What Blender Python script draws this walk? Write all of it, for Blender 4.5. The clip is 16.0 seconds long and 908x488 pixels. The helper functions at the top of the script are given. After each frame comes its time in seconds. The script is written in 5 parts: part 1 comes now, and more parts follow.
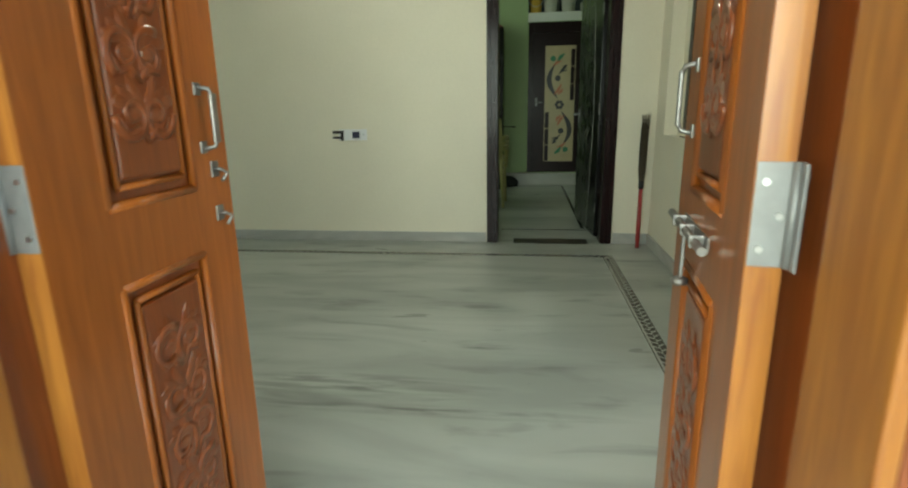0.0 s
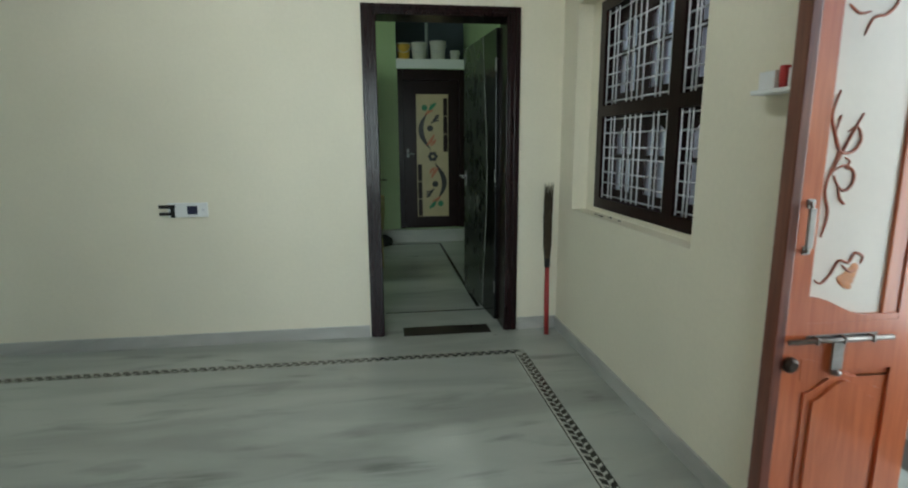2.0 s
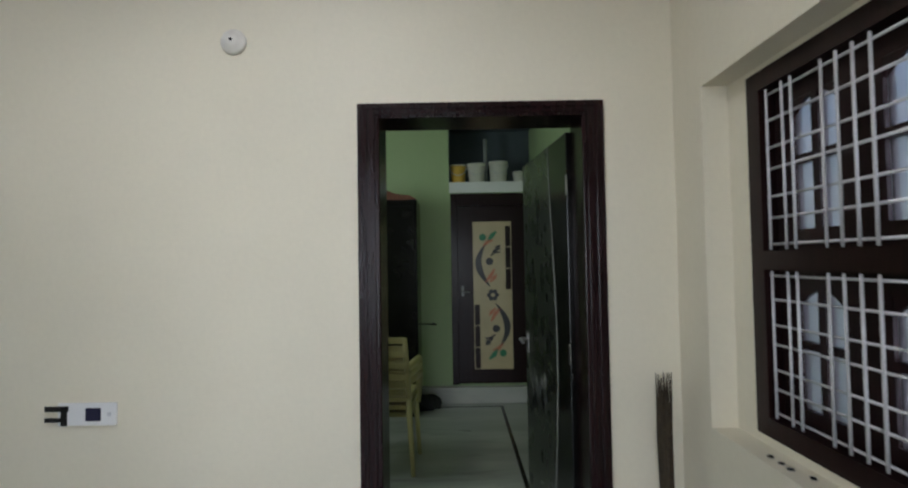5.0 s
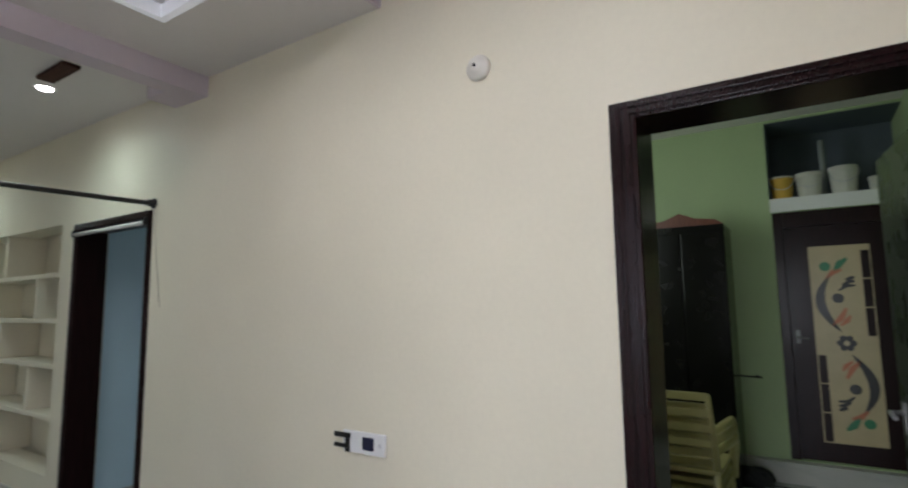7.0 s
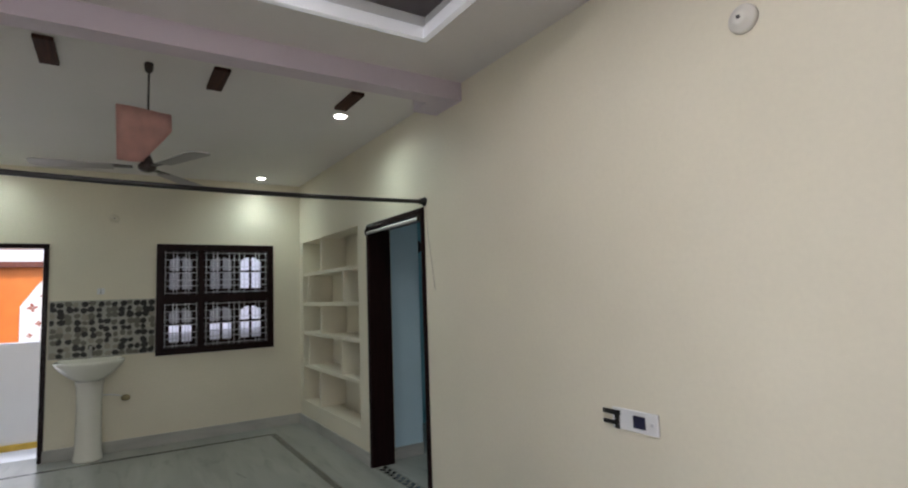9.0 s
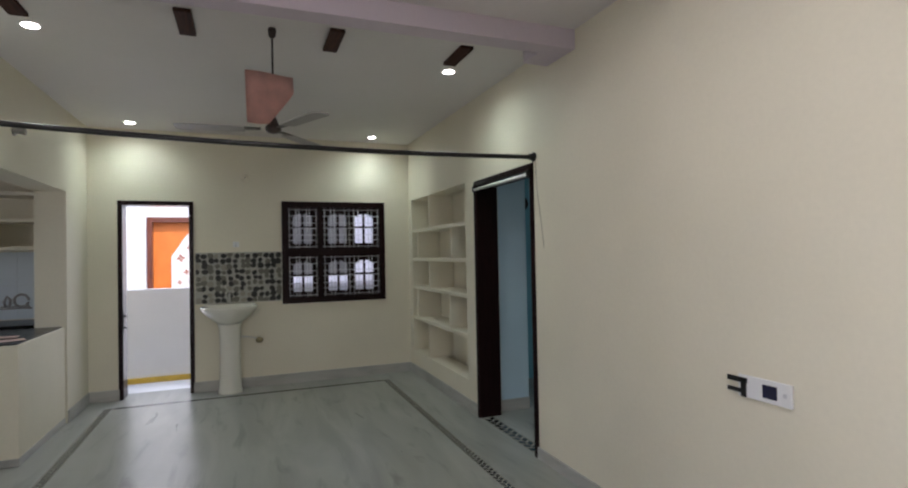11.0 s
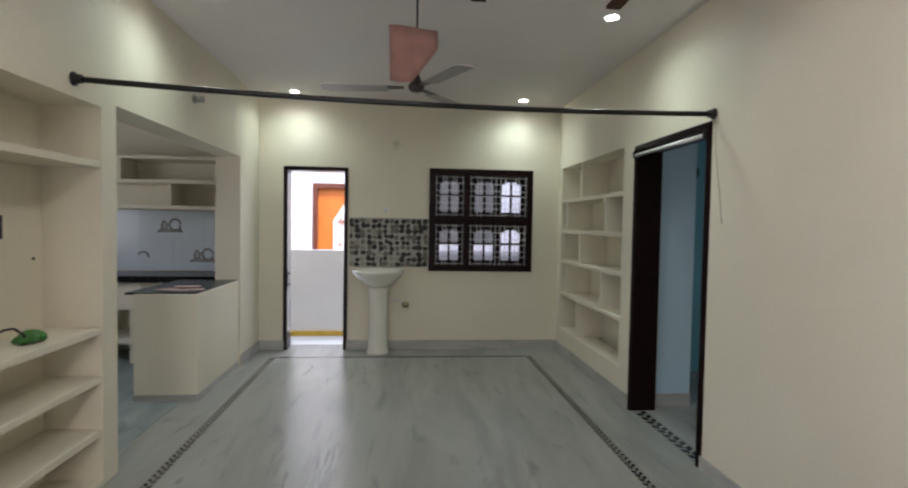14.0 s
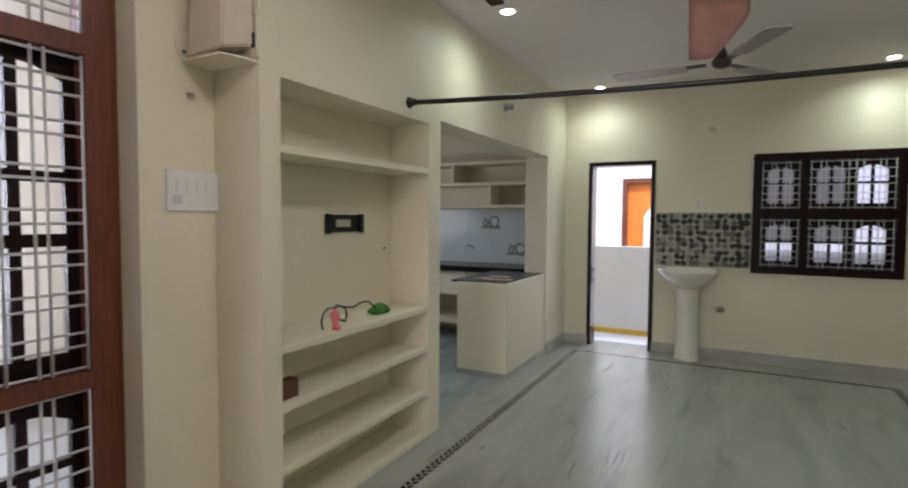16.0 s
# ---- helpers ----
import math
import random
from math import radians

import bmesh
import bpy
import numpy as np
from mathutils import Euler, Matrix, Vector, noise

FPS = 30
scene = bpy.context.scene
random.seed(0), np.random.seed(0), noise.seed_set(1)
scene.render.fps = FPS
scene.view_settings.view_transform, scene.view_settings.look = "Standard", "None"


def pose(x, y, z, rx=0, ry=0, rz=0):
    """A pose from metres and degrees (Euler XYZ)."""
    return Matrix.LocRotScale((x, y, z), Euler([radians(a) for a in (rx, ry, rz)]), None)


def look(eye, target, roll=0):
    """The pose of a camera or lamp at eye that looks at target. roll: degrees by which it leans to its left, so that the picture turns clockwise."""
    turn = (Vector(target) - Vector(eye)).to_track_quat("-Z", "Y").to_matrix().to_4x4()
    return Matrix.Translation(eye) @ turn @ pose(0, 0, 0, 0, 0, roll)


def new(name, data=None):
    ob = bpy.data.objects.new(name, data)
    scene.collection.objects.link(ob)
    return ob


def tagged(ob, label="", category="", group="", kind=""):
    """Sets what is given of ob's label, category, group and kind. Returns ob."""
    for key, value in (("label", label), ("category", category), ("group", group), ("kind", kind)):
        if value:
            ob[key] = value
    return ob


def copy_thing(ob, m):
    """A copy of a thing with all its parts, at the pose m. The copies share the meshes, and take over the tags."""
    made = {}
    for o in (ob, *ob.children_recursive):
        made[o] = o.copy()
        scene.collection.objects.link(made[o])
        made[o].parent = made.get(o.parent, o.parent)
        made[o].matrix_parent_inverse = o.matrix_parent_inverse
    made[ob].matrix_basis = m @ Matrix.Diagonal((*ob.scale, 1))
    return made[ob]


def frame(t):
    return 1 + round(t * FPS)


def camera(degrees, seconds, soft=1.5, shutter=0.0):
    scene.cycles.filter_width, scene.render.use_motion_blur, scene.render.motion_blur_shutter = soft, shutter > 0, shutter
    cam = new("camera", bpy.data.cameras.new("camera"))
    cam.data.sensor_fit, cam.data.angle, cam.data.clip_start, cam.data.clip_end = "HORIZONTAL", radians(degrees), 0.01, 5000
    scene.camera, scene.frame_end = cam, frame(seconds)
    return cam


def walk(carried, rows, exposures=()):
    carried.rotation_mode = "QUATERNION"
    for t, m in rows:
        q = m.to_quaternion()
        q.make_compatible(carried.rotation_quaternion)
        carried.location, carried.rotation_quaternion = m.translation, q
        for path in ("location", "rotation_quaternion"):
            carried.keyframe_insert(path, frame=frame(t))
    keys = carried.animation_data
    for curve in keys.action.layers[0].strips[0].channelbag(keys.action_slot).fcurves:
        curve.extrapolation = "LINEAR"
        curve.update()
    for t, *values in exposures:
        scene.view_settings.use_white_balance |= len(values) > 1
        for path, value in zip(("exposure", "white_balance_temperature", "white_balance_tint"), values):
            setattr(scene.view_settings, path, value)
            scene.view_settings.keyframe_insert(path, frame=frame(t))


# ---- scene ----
cam = camera(80.6, 16.0, soft=2.0, shutter=0.4)
PATH = [
    (0, (0.074, 0.070, 1.074), (-0.179, 1.993, 0.586), -1.0),
    (0.5, (-0.002, 0.307, 1.119), (-0.181, 2.247, 0.667), -1.6),
    (1, (-0.104, 0.560, 1.190), (-0.202, 2.516, 0.784), -1.0),
    (1.5, (-0.132, 0.705, 1.296), (0.030, 2.657, 0.894), -1.2),
    (2, (-0.127, 0.903, 1.287), (0.138, 2.850, 0.915), -0.3),
    (2.5, (-0.020, 1.205, 1.332), (0.250, 3.163, 1.023), -1.1),
    (3, (-0.030, 1.414, 1.344), (0.253, 3.377, 1.084), -1.4),
    (3.2, (-0.066, 1.505, 1.351), (0.232, 3.469, 1.125), -1.7),
    (5.3, (0.194, 2.328, 1.483), (0.110, 4.321, 1.625), -0.4),
    (5.5, (0.195, 2.387, 1.486), (0.054, 4.373, 1.674), -0.0),
    (6, (0.196, 2.499, 1.474), (-0.233, 4.441, 1.688), 0.4),
    (6.5, (0.242, 2.573, 1.463), (-0.541, 4.400, 1.690), -0.2),
    (7, (0.282, 2.637, 1.459), (-0.793, 4.308, 1.685), -0.8),
    (7.5, (0.290, 2.581, 1.427), (-0.994, 4.093, 1.685), -1.4),
    (8, (0.274, 2.569, 1.427), (-1.212, 3.883, 1.683), -1.8),
    (8.5, (0.251, 2.564, 1.450), (-1.358, 3.732, 1.666), -2.2),
    (9, (0.256, 2.525, 1.452), (-1.427, 3.591, 1.634), -2.0),
    (11.5, (0.215, 2.497, 1.45), (-1.679, 3.141, 1.461), -1.0),
    (12, (0.215, 2.496, 1.447), (-1.704, 3.059, 1.446), -0.8),
    (12.5, (0.209, 2.477, 1.45), (-1.73, 2.967, 1.427), -0.3),
    (13, (0.137, 2.509, 1.435), (-1.825, 2.893, 1.384), 0.2),
    (13.5, (-0.008, 2.559, 1.443), (-1.99, 2.818, 1.39), 1.0),
    (14, (-0.076, 2.602, 1.443), (-2.065, 2.789, 1.37), 1.0),
    (14.5, (-0.117, 2.65, 1.45), (-2.105, 2.451, 1.365), 0.6),
    (15, (-0.148, 2.678, 1.439), (-2.09, 2.209, 1.345), 0.8),
    (15.5, (-0.145, 2.707, 1.446), (-2.004, 1.977, 1.343), 0.7),
    (16, (-0.122, 2.746, 1.43), (-1.89, 1.816, 1.333), 0.4),
]
walk(cam, [(t, look(eye, target, roll)) for t, eye, target, roll in PATH], exposures=((0, 0.97, 6670, -9), (0.5, 1.12, 6210, -9), (1, 1.16, 5890, -5), (1.5, 1.12, 5840, 2), (2, 0.9, 5850, -2), (2.5, 0.83, 5860, -1), (3, 0.86, 6030, 2), (5.5, 1.04, 5840, 14), (6.5, 1.13, 5950, 16), (7, 1.14, 5990, 17), (8, 1.17, 5940, 18), (9, 1.04, 6230, 18), (12.5, 1.14, 6210, 21), (13.5, 1.26, 6260, 19), (14.3, 1.31, 6320, 20), (15, 1.52, 6240, 19), (15.5, 1.46, 6220, 18), (16, 1.27, 6410, 18)))

# ---- world, sun, large lights ----
world = bpy.data.worlds.new("world")
scene.world = world
world.use_nodes = True
wn = world.node_tree
sky = wn.nodes.new("ShaderNodeTexSky")
sky.sky_type, sky.sun_disc = "NISHITA", False
sky.sun_elevation, sky.sun_rotation = radians(52), radians(56)
wn.links.new(sky.outputs[0], wn.nodes["Background"].inputs[0])
wn.nodes["Background"].inputs[1].default_value = 0.15

sun = new("sun", bpy.data.lights.new("sun", "SUN"))
sun.data.energy, sun.data.angle, sun.data.color = 2.0, radians(5), (1.0, 0.95, 0.88)
sun.matrix_world = look((5.0, 3.5, 9.0), (-1.0, -0.5, 0.0))


def area_lamp(name, eye, target, w, h, watts, colour=(1, 1, 1)):
    lamp = new(name, bpy.data.lights.new(name, "AREA"))
    lamp.data.shape, lamp.data.size, lamp.data.size_y = "RECTANGLE", w, h
    lamp.data.energy, lamp.data.color = watts, colour
    lamp.matrix_world = look(eye, target)
    return lamp


# sky light that comes in through the real openings
area_lamp("daylight_porch", (-0.4, -2.6, 1.7), (-0.4, 3.0, 1.1), 3.2, 2.2, 104, (0.97, 1.0, 0.98))
area_lamp("daylight_side_door", (2.75, 1.5, 1.4), (0.0, 1.9, 1.4), 1.5, 2.2, 24, (1.0, 0.98, 0.97))
area_lamp("daylight_back_door", (-6.6, 1.62, 1.05), (-3.0, 1.9, 0.6), 0.65, 1.9, 2.2, (0.95, 0.97, 1.0))
# blue and green room have no window: these two are added fill lamps
area_lamp("fill_blue_room", (-2.6, 7.2, 1.6), (-3.6, 5.6, 0.9), 1.0, 1.0, 2.4, (0.8, 0.95, 1.0))
area_lamp("fill_green_room", (-1.6, 5.6, 2.0), (0.4, 7.6, 1.8), 0.8, 1.0, 7.0, (0.9, 1.0, 0.85))
area_lamp("daylight_kitchen", (-4.4, -1.5, 1.6), (-5.4, 0.4, 1.1), 1.1, 1.0, 3.0, (0.95, 0.98, 1.0))

area_lamp("daylight_balcony", (-6.72, 1.8, 3.2), (-6.75, 1.8, 0.0), 0.5, 3.4, 36, (0.90, 0.92, 1.0))

# ---- materials ----


def nodes_of(name):
    m = bpy.data.materials.new(name)
    m.use_nodes = True
    nt = m.node_tree
    return m, nt, nt.nodes["Principled BSDF"]


def tint(c, f):
    return tuple(min(1.0, v * f) for v in c[:3]) + (1.0,)


def mat(name, base, rough=0.6, metal=0.0, var=0.06, scale=3.0, fine=60.0, bump=0.05, stain=None, coat=0.0, stretch=(1, 1, 1), spec=0.5):
    """A surface with broad patches and fine grain."""
    m, nt, b = nodes_of(name)
    L = nt.links.new
    co = nt.nodes.new("ShaderNodeTexCoord")
    mp = nt.nodes.new("ShaderNodeMapping")
    mp.inputs["Scale"].default_value = stretch
    L(co.outputs["Object"], mp.inputs[0])
    n1 = nt.nodes.new("ShaderNodeTexNoise")
    n1.inputs["Scale"].default_value, n1.inputs["Detail"].default_value = scale, 5
    n2 = nt.nodes.new("ShaderNodeTexNoise")
    n2.inputs["Scale"].default_value, n2.inputs["Detail"].default_value = fine, 3
    L(mp.outputs[0], n1.inputs[0])
    L(mp.outputs[0], n2.inputs[0])
    r = nt.nodes.new("ShaderNodeValToRGB")
    r.color_ramp.elements[0].position, r.color_ramp.elements[1].position = 0.3, 0.7
    r.color_ramp.elements[0].color = stain and (*stain, 1) or tint(base, 1 - var * 1.6)
    r.color_ramp.elements[1].color = tint(base, 1 + var * 0.6)
    L(n1.outputs[0], r.inputs[0])
    mx = nt.nodes.new("ShaderNodeMixRGB")
    mx.blend_type = "MULTIPLY"
    mx.inputs[0].default_value = 1.0
    r2 = nt.nodes.new("ShaderNodeValToRGB")
    r2.color_ramp.elements[0].color = (1 - var * 1.5,) * 3 + (1,)
    r2.color_ramp.elements[1].color = (1, 1, 1, 1)
    L(n2.outputs[0], r2.inputs[0])
    L(r.outputs[0], mx.inputs[1])
    L(r2.outputs[0], mx.inputs[2])
    L(mx.outputs[0], b.inputs["Base Color"])
    mr = nt.nodes.new("ShaderNodeMapRange")
    mr.inputs[3].default_value, mr.inputs[4].default_value = max(0.02, rough - 0.07), min(1.0, rough + 0.07)
    L(n1.outputs[0], mr.inputs[0])
    L(mr.outputs[0], b.inputs["Roughness"])
    b.inputs["Metallic"].default_value = metal
    b.inputs["Specular IOR Level"].default_value = spec
    b.inputs["Coat Weight"].default_value = coat
    b.inputs["Coat Roughness"].default_value = 0.12
    if bump:
        bp = nt.nodes.new("ShaderNodeBump")
        bp.inputs["Strength"].default_value, bp.inputs["Distance"].default_value = bump, 0.004
        L(n2.outputs[0], bp.inputs["Height"])
        L(bp.outputs[0], b.inputs["Normal"])
    return m


def wood(name, dark, light, rough=0.35, coat=0.3, axis="z", ring=7.0, spec=0.5):
    """Stained timber with grain along one axis."""
    m, nt, b = nodes_of(name)
    L = nt.links.new
    co = nt.nodes.new("ShaderNodeTexCoord")
    mp = nt.nodes.new("ShaderNodeMapping")
    mp.inputs["Scale"].default_value = {"z": (9, 9, 0.7), "x": (0.7, 9, 9), "y": (9, 0.7, 9)}[axis]
    L(co.outputs["Object"], mp.inputs[0])
    n = nt.nodes.new("ShaderNodeTexNoise")
    n.inputs["Scale"].default_value, n.inputs["Detail"].default_value, n.inputs["Distortion"].default_value = ring, 6, 0.6
    L(mp.outputs[0], n.inputs[0])
    r = nt.nodes.new("ShaderNodeValToRGB")
    r.color_ramp.elements[0].position, r.color_ramp.elements[1].position = 0.28, 0.72
    r.color_ramp.elements[0].color, r.color_ramp.elements[1].color = (*dark, 1), (*light, 1)
    L(n.outputs[0], r.inputs[0])
    L(r.outputs[0], b.inputs["Base Color"])
    b.inputs["Roughness"].default_value = rough
    b.inputs["Coat Weight"].default_value = coat
    b.inputs["Coat Roughness"].default_value = 0.15
    b.inputs["Specular IOR Level"].default_value = spec
    bp = nt.nodes.new("ShaderNodeBump")
    bp.inputs["Strength"].default_value, bp.inputs["Distance"].default_value = 0.12, 0.002
    L(n.outputs[0], bp.inputs["Height"])
    L(bp.outputs[0], b.inputs["Normal"])
    return m


def marble(name, base, vein, rough=0.16, along=(0.35, 1.6, 1.0), amount=0.5, patches=(), spec=0.5):
    """Polished marble with long cloudy veins."""
    m, nt, b = nodes_of(name)
    L = nt.links.new
    co = nt.nodes.new("ShaderNodeTexCoord")
    mp = nt.nodes.new("ShaderNodeMapping")
    mp.inputs["Scale"].default_value = along
    L(co.outputs["Object"], mp.inputs[0])
    n1 = nt.nodes.new("ShaderNodeTexNoise")
    n1.inputs["Scale"].default_value, n1.inputs["Detail"].default_value, n1.inputs["Distortion"].default_value = 1.7, 7, 1.1
    n2 = nt.nodes.new("ShaderNodeTexNoise")
    n2.inputs["Scale"].default_value, n2.inputs["Detail"].default_value, n2.inputs["Distortion"].default_value = 4.5, 5, 0.8
    L(mp.outputs[0], n1.inputs[0])
    L(mp.outputs[0], n2.inputs[0])
    r1 = nt.nodes.new("ShaderNodeValToRGB")
    e = r1.color_ramp.elements
    e[0].position, e[0].color = 0.34, tint(base, 0.74)
    e[1].position, e[1].color = 0.62, tint(base, 1.05)
    L(n1.outputs[0], r1.inputs[0])
    r2 = nt.nodes.new("ShaderNodeValToRGB")
    e = r2.color_ramp.elements
    e[0].position, e[0].color = 0.57, (0, 0, 0, 1)
    e[1].position, e[1].color = 0.80, (amount,) * 3 + (1,)
    L(n2.outputs[0], r2.inputs[0])
    mx = nt.nodes.new("ShaderNodeMixRGB")
    L(r2.outputs[0], mx.inputs[0])
    L(r1.outputs[0], mx.inputs[1])
    mx.inputs[2].default_value = (*vein, 1)
    out = mx.outputs[0]
    if patches:  # knots of dark veins in the stone
        near = None
        for px, py, rx, ry in patches:
            pm = nt.nodes.new("ShaderNodeMapping")
            pm.inputs["Scale"].default_value = (1 / rx, 1 / ry, 0)
            pm.inputs["Location"].default_value = (-px / rx, -py / ry, 0)
            ln = nt.nodes.new("ShaderNodeVectorMath")
            ln.operation = "LENGTH"
            L(co.outputs["Object"], pm.inputs[0])
            L(pm.outputs[0], ln.inputs[0])
            if near is None:
                near = ln.outputs["Value"]
                continue
            mn = nt.nodes.new("ShaderNodeMath")
            mn.operation = "MINIMUM"
            L(near, mn.inputs[0])
            L(ln.outputs["Value"], mn.inputs[1])
            near = mn.outputs[0]
        fade = nt.nodes.new("ShaderNodeMapRange")
        fade.inputs[1].default_value, fade.inputs[2].default_value = 1.1, 0.2
        L(near, fade.inputs[0])
        sm = nt.nodes.new("ShaderNodeMapping")
        sm.inputs["Scale"].default_value = (2.2, 24, 1)
        L(co.outputs["Object"], sm.inputs[0])
        n3 = nt.nodes.new("ShaderNodeTexNoise")
        n3.inputs["Scale"].default_value, n3.inputs["Detail"].default_value, n3.inputs["Distortion"].default_value = 1.5, 5, 0.5
        L(sm.outputs[0], n3.inputs[0])
        r3 = nt.nodes.new("ShaderNodeValToRGB")
        r3.color_ramp.elements[0].position, r3.color_ramp.elements[1].position = 0.42, 0.62
        r3.color_ramp.elements[1].color = (0.85, 0.85, 0.85, 1)
        L(n3.outputs[0], r3.inputs[0])
        mm = nt.nodes.new("ShaderNodeMath")
        mm.operation = "MULTIPLY"
        L(fade.outputs[0], mm.inputs[0])
        L(r3.outputs[0], mm.inputs[1])
        mp2 = nt.nodes.new("ShaderNodeMixRGB")
        L(mm.outputs[0], mp2.inputs[0])
        L(out, mp2.inputs[1])
        mp2.inputs[2].default_value = (*vein, 1)
        out = mp2.outputs[0]
    L(out, b.inputs["Base Color"])
    b.inputs["Specular IOR Level"].default_value = spec
    mr = nt.nodes.new("ShaderNodeMapRange")
    mr.inputs[3].default_value, mr.inputs[4].default_value = rough - 0.03, rough + 0.05
    L(n2.outputs[0], mr.inputs[0])
    L(mr.outputs[0], b.inputs["Roughness"])
    return m


def glow(name, colour, strength):
    m, nt, b = nodes_of(name)
    b.inputs["Base Color"].default_value = (*colour, 1)
    b.inputs["Emission Color"].default_value = (*colour, 1)
    b.inputs["Emission Strength"].default_value = strength
    return m


M_WALL = mat("cream_wall_paint", (0.80, 0.745, 0.60), 0.55, var=0.05, scale=0.9, fine=45, bump=0.04)
M_CEIL = mat("ceiling_paint", (0.78, 0.745, 0.735), 0.7, var=0.03, scale=1.0, fine=40, bump=0.03)
M_BEAM = mat("lavender_beam_paint", (0.66, 0.58, 0.65), 0.6, var=0.03, scale=1.2, fine=40, bump=0.03)
M_GREEN = mat("green_wall_paint", (0.43, 0.54, 0.30), 0.6, var=0.05, scale=1.5, fine=45, bump=0.04)
M_BLUE = mat("blue_wall_paint", (0.20, 0.48, 0.58), 0.6, var=0.04, scale=1.5, fine=45, bump=0.04)
M_PALEBLUE = mat("pale_blue_paint", (0.50, 0.66, 0.75), 0.6, var=0.04, scale=1.5, fine=45, bump=0.04)
M_WHITE = mat("white_paint", (0.8, 0.8, 0.79), 0.6, var=0.03, scale=2.0, fine=50, bump=0.03)
M_FLOOR = marble("white_marble", (0.355, 0.368, 0.335), (0.080, 0.088, 0.075), 0.28, amount=0.7, patches=((-0.6, 1.97, 0.6, 0.10), (-0.3, 1.80, 0.75, 0.04), (0.92, 3.35, 0.06, 0.07), (0.64, 2.82, 0.16, 0.04), (-0.09, 2.36, 0.15, 0.03), (-0.1, 2.87, 0.2, 0.06), (-0.95, 2.9, 0.25, 0.08), (-3.35, 2.15, 0.5, 0.12), (-2.4, 2.75, 0.3, 0.05)), spec=0.4)
M_FLOORK = marble("grey_marble", (0.36, 0.43, 0.43), (0.12, 0.16, 0.16), 0.2, (0.5, 1.4, 1.0), 0.7)
M_SKIRT = marble("skirting_marble", (0.45, 0.44, 0.41), (0.20, 0.195, 0.18), 0.3, (0.6, 0.6, 2.0), 0.4)
M_BLACK = mat("black_stone", (0.02, 0.022, 0.02), 0.25, var=0.2, scale=6, bump=0.02)
M_DARK = wood("dark_brown_wood", (0.0075, 0.0026, 0.0028), (0.018, 0.0060, 0.0066), 0.32, 0.04, spec=0.16)
M_TEAK = wood("orange_teak", (0.285, 0.077, 0.010), (0.43, 0.120, 0.018), 0.32, 0.45)
M_TEAKS = wood("reddish_teak", (0.42, 0.105, 0.036), (0.57, 0.165, 0.060), 0.28, 0.55)
M_DARKG = wood("glossy_dark_wood", (0.0065, 0.0021, 0.0024), (0.017, 0.0054, 0.0064), 0.26, 0.12, spec=0.18)
M_TEAKIN = wood("orange_teak_panel", (0.185, 0.043, 0.010), (0.285, 0.072, 0.016), 0.3, 0.5)
M_TEAKY = wood("yellow_teak_frame", (0.30, 0.095, 0.018), (0.50, 0.20, 0.035), 0.35, 0.4)
M_REDWOOD = wood("red_brown_wood", (0.085, 0.022, 0.013), (0.19, 0.055, 0.030), 0.35, 0.3)
M_STEEL = mat("brushed_steel", (0.62, 0.61, 0.6), 0.3, metal=1.0, var=0.08, scale=8, bump=0.02)
M_WORN = mat("worn_steel", (0.36, 0.34, 0.32), 0.42, metal=0.8, var=0.2, scale=25, bump=0.03)
M_WHITEMETAL = mat("white_enamel_bar", (0.62, 0.62, 0.64), 0.4, var=0.05, scale=10, bump=0.01)
M_BLACKMETAL = mat("black_enamel", (0.012, 0.011, 0.011), 0.35, var=0.2, scale=8, bump=0.02)
M_GRANITE = mat("black_granite", (0.014, 0.014, 0.015), 0.25, spec=0.3, var=0.4, scale=30, fine=250, bump=0.0)
M_CERAMIC = mat("cream_ceramic", (0.78, 0.76, 0.68), 0.12, var=0.02, scale=3, bump=0.0, coat=0.4)
M_PLASTIC = mat("white_plastic", (0.78, 0.78, 0.78), 0.35, var=0.02, scale=5, bump=0.0)
M_LED = glow("led_strip_lip", (0.95, 0.97, 1.0), 0.07)
M_LAMP = glow("lamp_disc", (1.0, 0.97, 0.90), 14.0)

# ---- mesh helpers ----


def box(bm, x0, x1, y0, y1, z0, z1, bev=0.0, m=None):
    """A box between two corners, with rounded edges where asked."""
    g = bmesh.ops.create_cube(bm, size=1.0)
    vs = g["verts"]
    bmesh.ops.scale(bm, vec=(x1 - x0, y1 - y0, z1 - z0), verts=vs)
    bmesh.ops.translate(bm, vec=((x0 + x1) / 2, (y0 + y1) / 2, (z0 + z1) / 2), verts=vs)
    if bev:
        es = list({e for v in vs for e in v.link_edges})
        r = bmesh.ops.bevel(bm, geom=es, offset=bev, segments=2, affect="EDGES", profile=0.6)
        vs = list({v for f in r["faces"] for v in f.verts} | {v for v in vs if v.is_valid})
    if m is not None:
        bmesh.ops.transform(bm, matrix=m, verts=vs)
    return vs


def bx(*a, **k):
    bm = bmesh.new()
    box(bm, *a, **k)
    return bm


